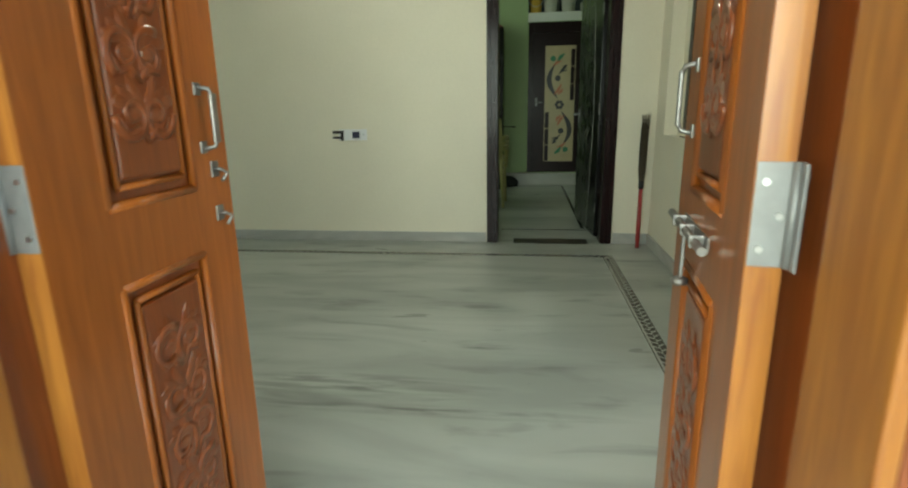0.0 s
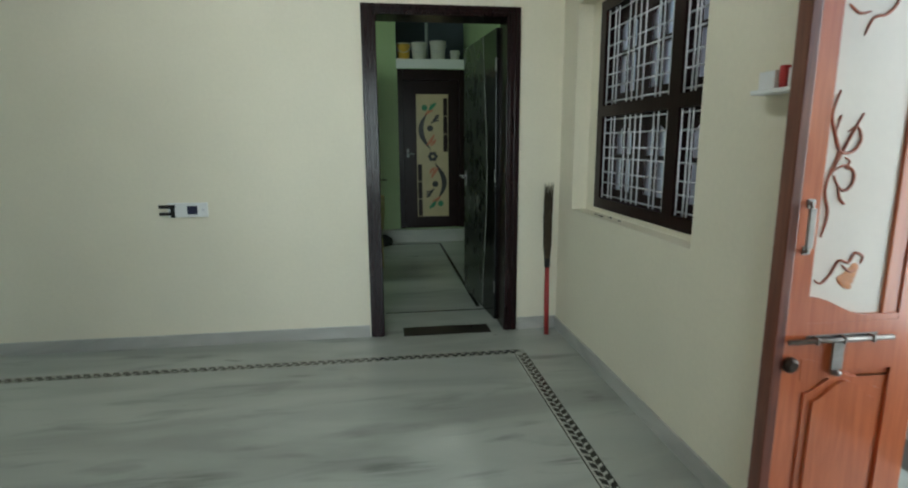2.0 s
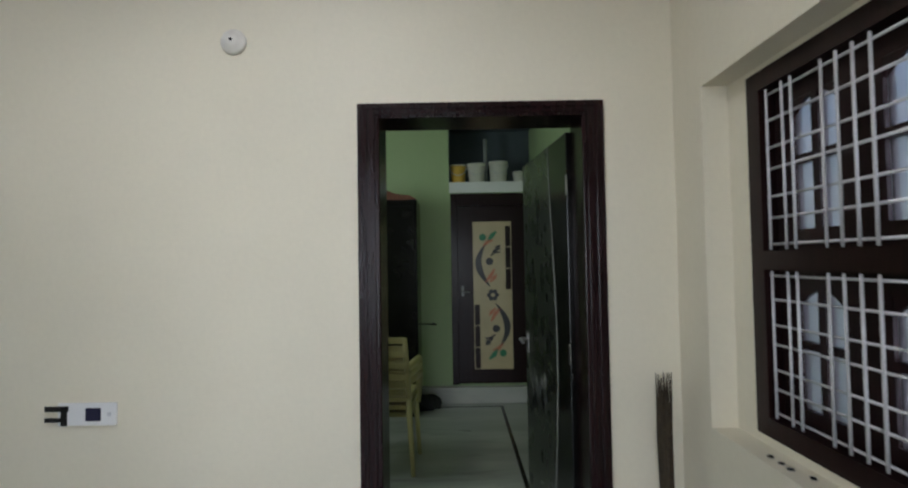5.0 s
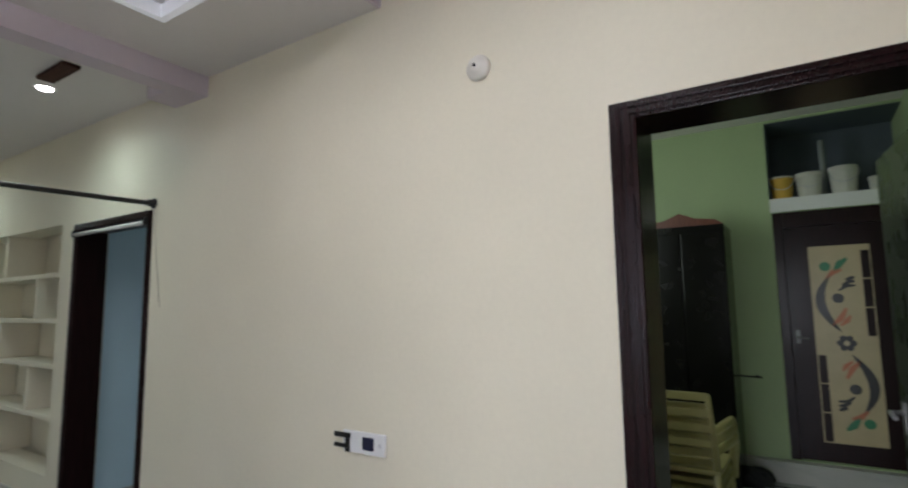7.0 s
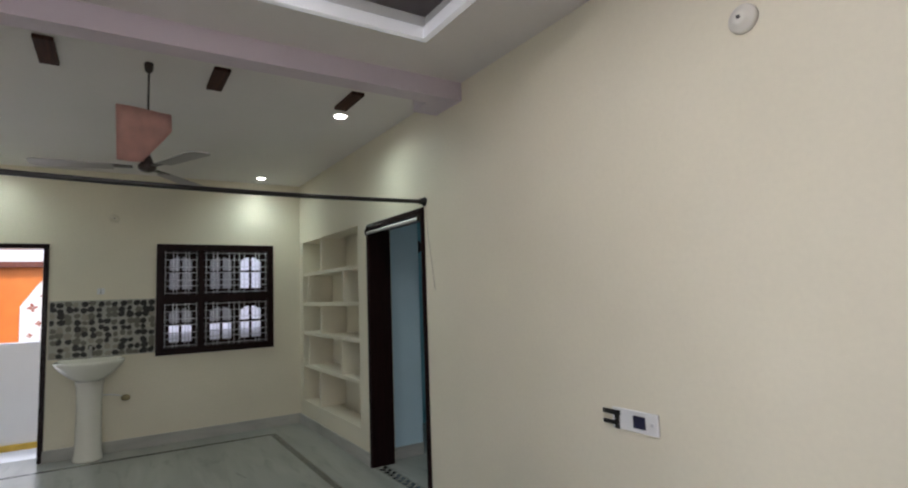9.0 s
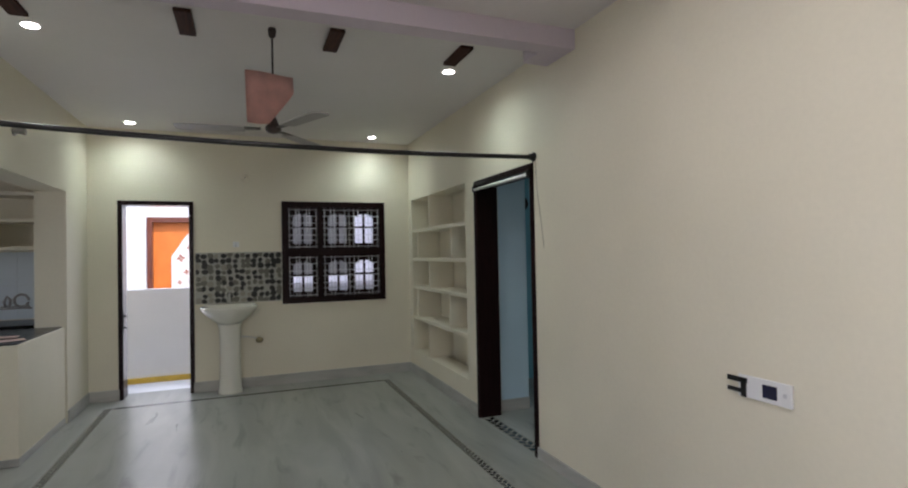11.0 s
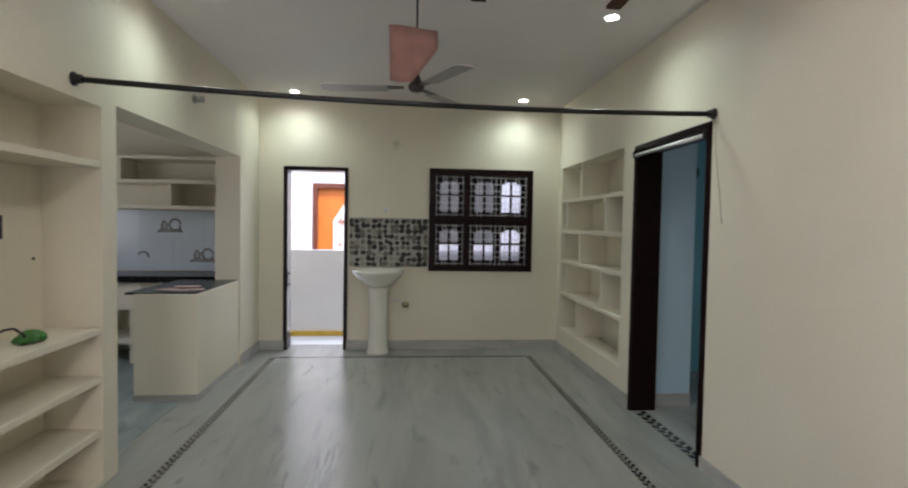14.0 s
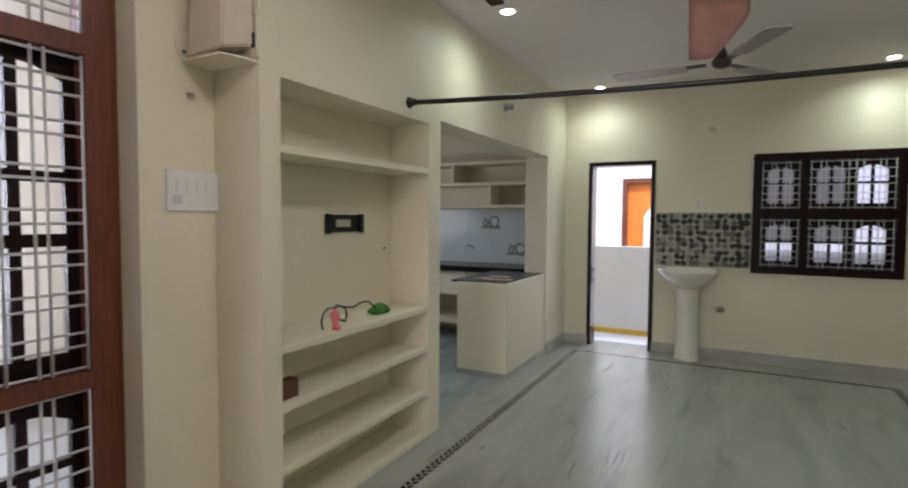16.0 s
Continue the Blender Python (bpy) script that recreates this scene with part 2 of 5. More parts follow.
def tube(bm, pts, r, n=8, cap=True):
    """A round bar swept along points; r may be a number or one radius a point."""
    pts = [Vector(p) for p in pts]
    rs = r if isinstance(r, (list, tuple)) else [r] * len(pts)
    rings, up = [], None
    for i, p in enumerate(pts):
        d = (pts[min(i + 1, len(pts) - 1)] - pts[max(i - 1, 0)]).normalized()
        if up is None:
            up = d.orthogonal().normalized()
        up = (up - d * up.dot(d)).normalized()
        s = d.cross(up)
        rings.append([bm.verts.new(p + (up * math.cos(a) + s * math.sin(a)) * rs[i]) for a in (2 * math.pi * k / n for k in range(n))])
    for a, b in zip(rings, rings[1:]):
        for k in range(n):
            f = bm.faces.new((a[k], a[(k + 1) % n], b[(k + 1) % n], b[k]))
            f.smooth = True
    if cap:
        bm.faces.new(rings[0][::-1])
        bm.faces.new(rings[-1])


def lathe(bm, prof, n=24, c=(0, 0, 0), squash=1.0):
    """A turned shape about z from (radius, height) pairs."""
    rings = []
    for r, z in prof:
        rings.append([bm.verts.new((c[0] + r * math.cos(2 * math.pi * k / n), c[1] + squash * r * math.sin(2 * math.pi * k / n), c[2] + z)) for k in range(n)])
    for a, b in zip(rings, rings[1:]):
        for k in range(n):
            f = bm.faces.new((a[k], a[(k + 1) % n], b[(k + 1) % n], b[k]))
            f.smooth = True
    bm.faces.new(rings[0][::-1])
    bm.faces.new(rings[-1])


def prism(bm, outline, z0, z1, m=None):
    """A flat shape with thickness: outline of (x, y), from z0 to z1, moved by m."""
    a = [bm.verts.new((x, y, z0)) for x, y in outline]
    b = [bm.verts.new((x, y, z1)) for x, y in outline]
    k = len(outline)
    bm.faces.new(a[::-1])
    bm.faces.new(b)
    for i in range(k):
        bm.faces.new((a[i], a[(i + 1) % k], b[(i + 1) % k], b[i]))
    if m is not None:
        bmesh.ops.transform(bm, matrix=m, verts=a + b)
    bmesh.ops.recalc_face_normals(bm, faces=bm.faces)


def cells(xs, ys, zs, solid):
    """One closed mesh out of the filled cells of a grid; solid(x, y, z) is asked at each cell's middle."""
    xs, ys, zs = sorted(set(xs)), sorted(set(ys)), sorted(set(zs))
    nx, ny, nz = len(xs) - 1, len(ys) - 1, len(zs) - 1
    full = {(i, j, k) for i in range(nx) for j in range(ny) for k in range(nz)
            if solid((xs[i] + xs[i + 1]) / 2, (ys[j] + ys[j + 1]) / 2, (zs[k] + zs[k + 1]) / 2)}
    bm, vs = bmesh.new(), {}

    def v(i, j, k):
        if (i, j, k) not in vs:
            vs[i, j, k] = bm.verts.new((xs[i], ys[j], zs[k]))
        return vs[i, j, k]

    for i, j, k in full:
        for d, q in (((-1, 0, 0), ((0, 0, 0), (0, 0, 1), (0, 1, 1), (0, 1, 0))), ((1, 0, 0), ((1, 0, 0), (1, 1, 0), (1, 1, 1), (1, 0, 1))),
                     ((0, -1, 0), ((0, 0, 0), (1, 0, 0), (1, 0, 1), (0, 0, 1))), ((0, 1, 0), ((0, 1, 0), (0, 1, 1), (1, 1, 1), (1, 1, 0))),
                     ((0, 0, -1), ((0, 0, 0), (0, 1, 0), (1, 1, 0), (1, 0, 0))), ((0, 0, 1), ((0, 0, 1), (1, 0, 1), (1, 1, 1), (0, 1, 1)))):
            if (i + d[0], j + d[1], k + d[2]) not in full:
                bm.faces.new([v(i + a, j + b, k + c) for a, b, c in q])
    return bm


def inside(p, *boxes):
    return any(b[0] < p[0] < b[1] and b[2] < p[1] < b[3] and b[4] < p[2] < b[5] for b in boxes)


def mesh_of(name, bm, material):
    me = bpy.data.meshes.new(name)
    bm.to_mesh(me)
    bm.free()
    me.materials.append(material)
    return me


def part(name, bm, material, parent, label=""):
    """Links a bmesh as one mesh under a thing or a part."""
    ob = new(name, mesh_of(name, bm, material))
    ob.parent = parent
    if label:
        ob["label"] = label
    return ob


def setting(name, bm, material, label="", category=""):
    ob = new(name, mesh_of(name, bm, material))
    return tagged(ob, label, category, kind="structure")


def thing(name, m, label, category, group=""):
    """An empty at the base of a thing, at the pose m."""
    ob = new(name)
    ob.empty_display_size = 0.1
    ob.matrix_world = m
    return tagged(ob, label, category, group)


def solo(name, bm, material, m, label, category, group=""):
    """A thing of one single mesh."""
    ob = new(name, mesh_of(name, bm, material))
    ob.matrix_world = m
    return tagged(ob, label, category, group)


def slab(xs, ys, zs, *holes):
    """A wall or slab between two corners with box-shaped holes."""
    cx = list(xs) + [h[i] for h in holes for i in (0, 1) if xs[0] < h[i] < xs[1]]
    cy = list(ys) + [h[i] for h in holes for i in (2, 3) if ys[0] < h[i] < ys[1]]
    cz = list(zs) + [h[i] for h in holes for i in (4, 5) if zs[0] < h[i] < zs[1]]
    return cells(cx, cy, cz, lambda x, y, z: not inside((x, y, z), *holes))


# ---- plan ----
XW, XE, YN, YS, YF = -6.2, 1.07, 4.4, 1.0, 0.72   # west, east, north, south faces; face of the front wall
H, HB, HT = 2.81, 2.69, 3.15                      # ceiling, underside of the beam, higher ceiling
XB0, XB1, XF = -2.68, -2.55, -1.25                 # beam, end of the false ceiling

# floor and ground
setting("floor", bx(-6.46, 1.9, -1.9, 9.0, -0.12, 0.0), M_FLOOR, "polished white marble floor with dark cloudy veins", "floor")
setting("ground", bx(-60, 60, -60, 60, -0.6, -0.5), mat("ground_earth", (0.25, 0.22, 0.18), 0.9, var=0.2, scale=1.0), "bare earth ground round the house", "ground")
setting("floor_kitchen", bx(-6.2, -3.24, -1.6, 0.86, 0.0, 0.004), M_FLOORK, "grey veined marble floor of the kitchen", "floor")

# walls
DN = (-0.20, 0.765, 4.0, 5.0, -1, 2.105)
DB = (-4.13, -3.095, 4.0, 5.0, -1, 2.07)
NICHE = (-6.08, -4.36, 4.3, 4.70, 0.28, 2.10)
setting("wall_north", slab((XW, XE + 0.3), (YN, 4.62), (0, HT), DN, DB, NICHE), M_WALL, "cream painted wall with two doorways and a shelf niche", "wall")
setting("wall_niche_back", bx(-6.2, -4.3, 4.704, 4.78, 0, HT), M_WALL, "cream back of the shelf niche", "wall")
DW = (-7, -6, 1.275, 1.965, -1, 2.055)
WW = (-7, -6, 2.885, 4.085, 0.905, 2.078)
setting("wall_west", slab((-6.43, XW), (-1.8, 5.0), (0, HT), DW, WW), M_WALL, "cream painted end wall with a door and a grilled window", "wall")
setting("wall_south", slab((XW, -3.24), (0.76, YS), (0, HT), (-5.52, -3.2, 0, 2, -1, 2.07)), M_WALL, "cream wall with a wide kitchen opening", "wall")
ED = (-0.64, 0.43, 0.3, 1, -1, 2.15)
WF = (-1.38, -0.72, 0.3, 1, 0.12, 2.45)
setting("wall_front", slab((-1.72, 1.9), (0.48, YF), (0, HT), ED, WF), M_WALL, "cream front wall with the entrance and a tall window", "wall")
WE = (0.9, 1.5, 2.82, 4.15, 0.87, 2.09)
DE = (0.9, 1.5, 1.10, 2.20, -1, 2.12)
setting("wall_east", slab((XE, XE + 0.31), (YF, YN), (0, HT), WE, DE), M_WALL, "cream side wall with a recessed window and a doorway", "wall")

# ceiling
setting("ceiling", slab((-6.43, 1.9), (-1.9, 9.0), (HT, HT + 0.1)), M_CEIL, "off-white painted ceiling", "ceiling")
setting("ceiling_dining", bx(XW, XB0, YS, YN, H, H + 0.06), M_CEIL, "off-white flat ceiling over the dining end", "ceiling")
setting("ceiling_kitchen", bx(XW, -3.24, -1.6, 0.76, 2.5, 2.56), M_CEIL, "white kitchen ceiling", "ceiling")
setting("beam", bx(XB0, XB1, YF, YN, HB, HT), M_BEAM, "lavender painted ceiling beam", "beam")
TRAY = (-2.16, -1.48, 1.5, 3.92, 0, 5)
setting("ceiling_false", slab((XB1, XF), (YF, YN), (H, H + 0.05), TRAY), M_CEIL, "grey-white false ceiling with a recessed tray", "ceiling")
setting("beam_corbel", slab((-2.88, XB0), (4.22, YN), (HB + 0.002, H)), M_BEAM, "lavender corbel under the beam end", "beam")
LIP = slab((-2.16, -1.48), (1.5, 3.92), (H - 0.004, H + 0.06), (-2.125, -1.515, 1.535, 3.885, 0, 5))
setting("ceiling_tray_lip", LIP, M_LED, "bright white lip of the ceiling tray", "trim")
setting("ceiling_tray_rim", slab((-2.22, -1.42), (1.44, 3.98), (H + 0.05, H + 0.14), TRAY), M_WHITE, "white rim of the ceiling tray", "trim")
setting("ceiling_fascia", bx(XF, XF + 0.02, YF, YN, H, HT), M_BEAM, "lavender end face of the false ceiling", "trim")

# ---- skirting ----
for x0, x1, y0, y1, top in (
        (XW, -4.13, YN - 0.014, YN, 0.11), (-3.095, -0.225, YN - 0.014, YN, 0.08), (0.79, XE, YN - 0.014, YN, 0.085),
        (XE - 0.014, XE, 2.2, YN - 0.014, 0.085), (XW, XW + 0.014, 1.965, YN - 0.014, 0.11), (XW, XW + 0.014, YS, 1.275, 0.11),
        (XW + 0.014, -5.52, YS, YS + 0.014, 0.11), (-1.72, -1.38, YF, YF + 0.014, 0.11)):
    setting("baseboard", bx(x0, x1, y0, y1, 0.0, top, 0.003), M_SKIRT, "grey marble skirting along the wall foot", "baseboard")

# ---- windows with grilles ----
M_GLASS, _nt, _b = nodes_of("frosted_glass")
_b.inputs["Base Color"].default_value = (0.74, 0.75, 0.86, 1)
_b.inputs["Roughness"].default_value = 0.35
_b.inputs["Transmission Weight"].default_value = 0.92
_b.inputs["IOR"].default_value = 1.2


# darker glass: the dimmer light from outside is put into its colour
M_GLASSD, _nt, _b = nodes_of("dimmed_glass")
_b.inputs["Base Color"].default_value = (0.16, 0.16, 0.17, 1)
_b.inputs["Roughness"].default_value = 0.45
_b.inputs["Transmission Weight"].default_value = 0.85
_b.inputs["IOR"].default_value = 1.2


UP = Matrix(((1, 0, 0, 0), (0, 0, 1, 0), (0, 1, 0, 0), (0, 0, 0, 1)))  # flat outline (x, y) to upright (x, z)


def grilled_window(name, m, w, h, cols, rows, wood_m, vfr, hfr, label, depth=0.07, fr=0.065, split=(), dim=None, shutter_m=None, tall=None, bare=(), fx4=((0.10, 0.25), (0.29, 0.43), (0.57, 0.71), (0.75, 0.90)), bar=0.0055, fx2=((0.17, 0.46), (0.54, 0.83))):
    """Timber window; local x along the wall, y outwards through it, z up. cols and rows: (start, end) of each light."""
    win = tagged(thing(name, m, label, "window"), kind="structure")
    xs = [0, w] + [v for c in cols for v in c]
    zs = [0, h] + [v for r in rows for v in r]
    part("window_frame", cells(xs, [0, depth], zs, lambda x, y, z: not any(c[0] < x < c[1] and r[0] < z < r[1] for c in cols for r in rows)), wood_m, win)
    for c in cols:
        for r in rows:
            cw, rh = c[1] - c[0], r[1] - r[0]
            bm = bmesh.new()
            for f in (vfr if cols.index(c) not in split else VS):
                tube(bm, [(c[0] + f * cw, 0.012, r[0] + 0.004), (c[0] + f * cw, 0.012, r[1] - 0.004)], bar, 6)
            for f in (hfr if rh > 0.8 or len(hfr) < 10 else hfr[0:1] + hfr[3:12:2] + hfr[-1:]):
                tube(bm, [(c[0] + 0.004, 0.02, r[0] + f * rh), (c[1] - 0.004, 0.02, r[0] + f * rh)], bar, 6)
            part("grille", bm, M_WHITEMETAL, win, "white painted steel grille")
            if rows.index(r) in bare:
                pane = part("pane", bx(c[0], c[1], depth - 0.006, depth, r[0], r[1]), M_GLASS, win, "frosted glass pane")
                pane.visible_shadow = False
                continue
            # shutter behind the grille: a dark board with two columns of panes
            fx = fx4 if cols.index(c) in split else fx2
            px = [(c[0] + p * cw, c[0] + q * cw) for p, q in fx]
            pz = [(r[0] + 0.12 * rh, r[0] + 0.50 * rh), (r[0] + 0.55 * rh, r[0] + 0.88 * rh)]
            if tall and rh > 0.8:
                pz = [(r[0] + p * rh, r[0] + q * rh) for p, q in tall]
            leaf_m = shutter_m or wood_m
            sh = part("shutter", cells([c[0], c[1]] + [v for p in px for v in p], [depth - 0.02, depth + 0.012], [r[0], r[1]] + [v for p in pz for v in p],
                      lambda x, y, z: not any(a[0] < x < a[1] and b[0] < z < b[1] for a in px for b in pz)), leaf_m, win)
            for i, a in enumerate(px):
                for j, b in enumerate(pz):
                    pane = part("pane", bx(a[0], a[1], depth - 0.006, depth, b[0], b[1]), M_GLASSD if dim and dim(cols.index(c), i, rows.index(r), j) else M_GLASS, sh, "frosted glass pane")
                    pane.visible_shadow = False
                # arched head of the upper panes
                bm = bmesh.new()
                pw, b = a[1] - a[0], pz[-1]
                out = [(a[0], b[1] + 0.002), (a[0], b[1] - 0.05)]
                for k in range(9):
                    s = k / 8 if i % 2 == 0 else 1 - k / 8
                    out.append((a[0] + pw * k / 8, b[1] - 0.05 + 0.045 * math.sin(math.pi / 2 * s)))
                out.append((a[1], b[1] + 0.002))
                prism(bm, out, depth - 0.018, depth - 0.007, UP)
                part("arched_head", bm, leaf_m, sh)
    return win


VS = (0.03, 0.14, 0.20, 0.38, 0.46, 0.54, 0.62, 0.80, 0.86, 0.97)
VF = (0.04, 0.27, 0.37, 0.63, 0.73, 0.96)
HF = (0.04, 0.2, 0.33, 0.5, 0.63, 0.8, 0.96)
grilled_window("window_1", pose(-6.185, 2.885, 0.905, 0, 0, 90), 1.2, 1.173,
               ((0.07, 0.40), (0.46, 1.135)), ((0.07, 0.545), (0.63, 1.10)), M_DARK, VF, HF,
               "dark brown timber window with white grille and frosted shutters", split=(1,),
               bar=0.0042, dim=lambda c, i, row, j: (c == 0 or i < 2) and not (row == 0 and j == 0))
grilled_window("window_2", pose(1.16, 4.02, 0.90, 0, 0, -90), 1.15, 1.17,
               ((0.07, 0.80), (0.89, 1.08)), ((0.06, 0.53), (0.59, 1.11)), M_DARK, (0.05, 0.35, 0.5, 0.92), HF,
               "dark brown timber window with white grille set deep in the wall", split=(0,), bar=0.0045,
               fx4=((0.12, 0.24), (0.28, 0.39), (0.60, 0.72), (0.76, 0.88)))
setting("window_reveal", slab((1.165, 1.235), (2.82, 4.15), (0.87, 2.09), (1, 2, 2.87, 4.02, 0.90, 2.07)), M_WALL, "cream plaster round the deep window", "trim")
grilled_window("window_3", pose(-0.72, 0.595, 0.12, 0, 0, 180), 0.66, 2.33,
               ((0.07, 0.543),), ((0.06, 0.654), (0.721, 1.903), (1.977, 2.25)), M_REDWOOD, (0.012, 0.142, 0.349, 0.436, 0.643, 0.729, 0.988),
               (0.012, 0.083, 0.125, 0.213, 0.255, 0.343, 0.385, 0.473, 0.515, 0.608, 0.646, 0.744, 0.786, 0.870, 0.921, 0.988),
               "tall red-brown timber window with white grille beside the entrance", depth=0.09, fr=0.07,
               shutter_m=M_DARK, tall=((0.06, 0.40), (0.44, 0.60), (0.634, 0.96)), bare=(2,), fx2=((0.226, 0.529), (0.609, 0.911)))

# ---- door frames ----


def door_frame(name, m, w, h, fw, depth, material, label, proud=0.02, hw=None):
    """Two jambs and a head; local x across, y through the wall, z up."""
    hw = hw or fw
    fr = tagged(thing(name, m, label, "door frame"), kind="structure")
    for nm, a in (("jamb", (0, fw, -proud, depth, 0, h)), ("jamb", (w - fw, w, -proud, depth, 0, h)), ("head", (fw, w - fw, -proud, depth, h - hw, h))):
        part(nm, bx(*a, bev=0.006), material, fr)
    for nm, a in (("moulding", (fw * 0.25, fw * 0.42, -proud - 0.008, -proud + 0.004, 0, h - hw * 0.25)), ("moulding", (fw * 0.6, fw * 0.8, -proud - 0.008, -proud + 0.004, 0, h - hw * 0.6)),
                  ("moulding", (w - fw * 0.42, w - fw * 0.25, -proud - 0.008, -proud + 0.004, 0, h - hw * 0.25)), ("moulding", (w - fw * 0.8, w - fw * 0.6, -proud - 0.008, -proud + 0.004, 0, h - hw * 0.6)),
                  ("moulding", (fw * 0.42, w - fw * 0.42, -proud - 0.008, -proud + 0.004, h - hw * 0.42, h - hw * 0.25)), ("moulding", (fw * 0.8, w - fw * 0.8, -proud - 0.008, -proud + 0.004, h - hw * 0.8, h - hw * 0.6))):
        part(nm, bx(*a, bev=0.003), material, fr)
    return fr


door_frame("door_frame_1", pose(-0.218, YN, 0), 1.0, 2.12, 0.09, 0.2, M_DARKG, "dark brown moulded door frame with a glossy finish", hw=0.062)
door_frame("door_frame_2", pose(-4.14, YN, 0), 1.05, 2.08, 0.05, 0.2, M_DARK, "dark brown door frame of the blue room", 0.008)
back = door_frame("door_frame_3", pose(-6.2, 1.265, 0, 0, 0, 90), 0.71, 2.06, 0.045, 0.2, M_DARK, "dark brown frame of the back door", 0.012)
bm = bmesh.new()
for z in (0.86, 0.74):
    tube(bm, [(0.045, 0.03, z), (0.062, 0.03, z), (0.070, 0.03, z - 0.012)], [0.008, 0.008, 0.011], 8)
box(bm, 0.045, 0.050, 0.02, 0.045, 0.70, 0.90, 0.001)
part("bolt", bm, M_BLACKMETAL, back, "black iron bolt knobs")
entr = door_frame("door_frame_4", pose(0.43, YF, 0, 0, 0, 180), 1.07, 2.15, 0.055, 0.24, M_TEAKIN, "orange-brown teak frame of the entrance", 0.0)
for x0, x1 in ((0.055, 0.073), (0.997, 1.015)):
    part("door_stop", bx(x0, x1, 0.115, 0.24, 0, 2.095, 0.004), M_TEAKY, entr, "paler yellow teak stop bead")
door_frame("door_frame_5", pose(XE + 0.08, 2.20, 0, 0, 0, -90), 1.1, 2.12, 0.05, 0.22, M_TEAK, "orange teak frame of the side door", 0.002)

# ---- panelled door leaves ----


def scroll(bm, cx, cz, r, turns, start, flip, y, thick=0.008, grow=1.0):
    """A carved spiral in the upright plane."""
    pts, rs = [], []
    n = 26
    for k in range(n + 1):
        a = start + flip * 2 * math.pi * turns * k / n
        q = r * (1 - 0.85 * k / n)
        pts.append((cx + q * math.cos(a), y, cz + grow * q * math.sin(a)))
        rs.append(thick * (1 - 0.5 * k / n))
    tube(bm, pts, rs, 6)


def carving(bm, x0, x1, z0, z1, y, dense=1):
    """Leaf scrolls and a flower on a panel."""
    w, h, mid = x1 - x0, z1 - z0, (x0 + x1) / 2
    n = max(2, round(h / (w * 0.62)))
    for k in range(n):
        cz = z0 + h * (k + 0.5) / n
        for s in (-1, 1):
            scroll(bm, mid + s * w * 0.2, cz, w * 0.27, 1.3, math.pi / 2 * (1 - s) + k, s * (1 if k % 2 else -1), y, 0.0095)
            tube(bm, [(mid, y, cz - h / n * 0.45), (mid + s * w * 0.12, y, cz - h / n * 0.2), (mid + s * w * 0.3, y, cz - h / n * 0.3), (mid + s * w * 0.38, y, cz - h / n * 0.05)], [0.006, 0.009, 0.007, 0.003], 6)
        for s in (-1, 1):  # broad leaves that fan out between the scrolls
            for q in range(3):
                g = bmesh.ops.create_uvsphere(bm, u_segments=8, v_segments=5, radius=1.0)
                bmesh.ops.scale(bm, vec=(0.034 - 0.005 * q, 0.005, 0.011), verts=g["verts"])
                bmesh.ops.transform(bm, matrix=pose(mid + s * w * (0.14 + 0.1 * q), y, cz + h / n * (0.36 - 0.07 * q), 0, s * -(70 - 35 * q), 0), verts=g["verts"])
        for p in range(6):
            a = p * math.pi / 3
            g = bmesh.ops.create_uvsphere(bm, u_segments=8, v_segments=5, radius=1.0)
            bmesh.ops.scale(bm, vec=(0.020, 0.006, 0.012), verts=g["verts"])
            bmesh.ops.rotate(bm, cent=(0, 0, 0), matrix=Matrix.Rotation(-a, 3, "Y"), verts=g["verts"])
            bmesh.ops.translate(bm, vec=(mid + 0.026 * math.cos(a), y, cz + 0.026 * math.sin(a)), verts=g["verts"])


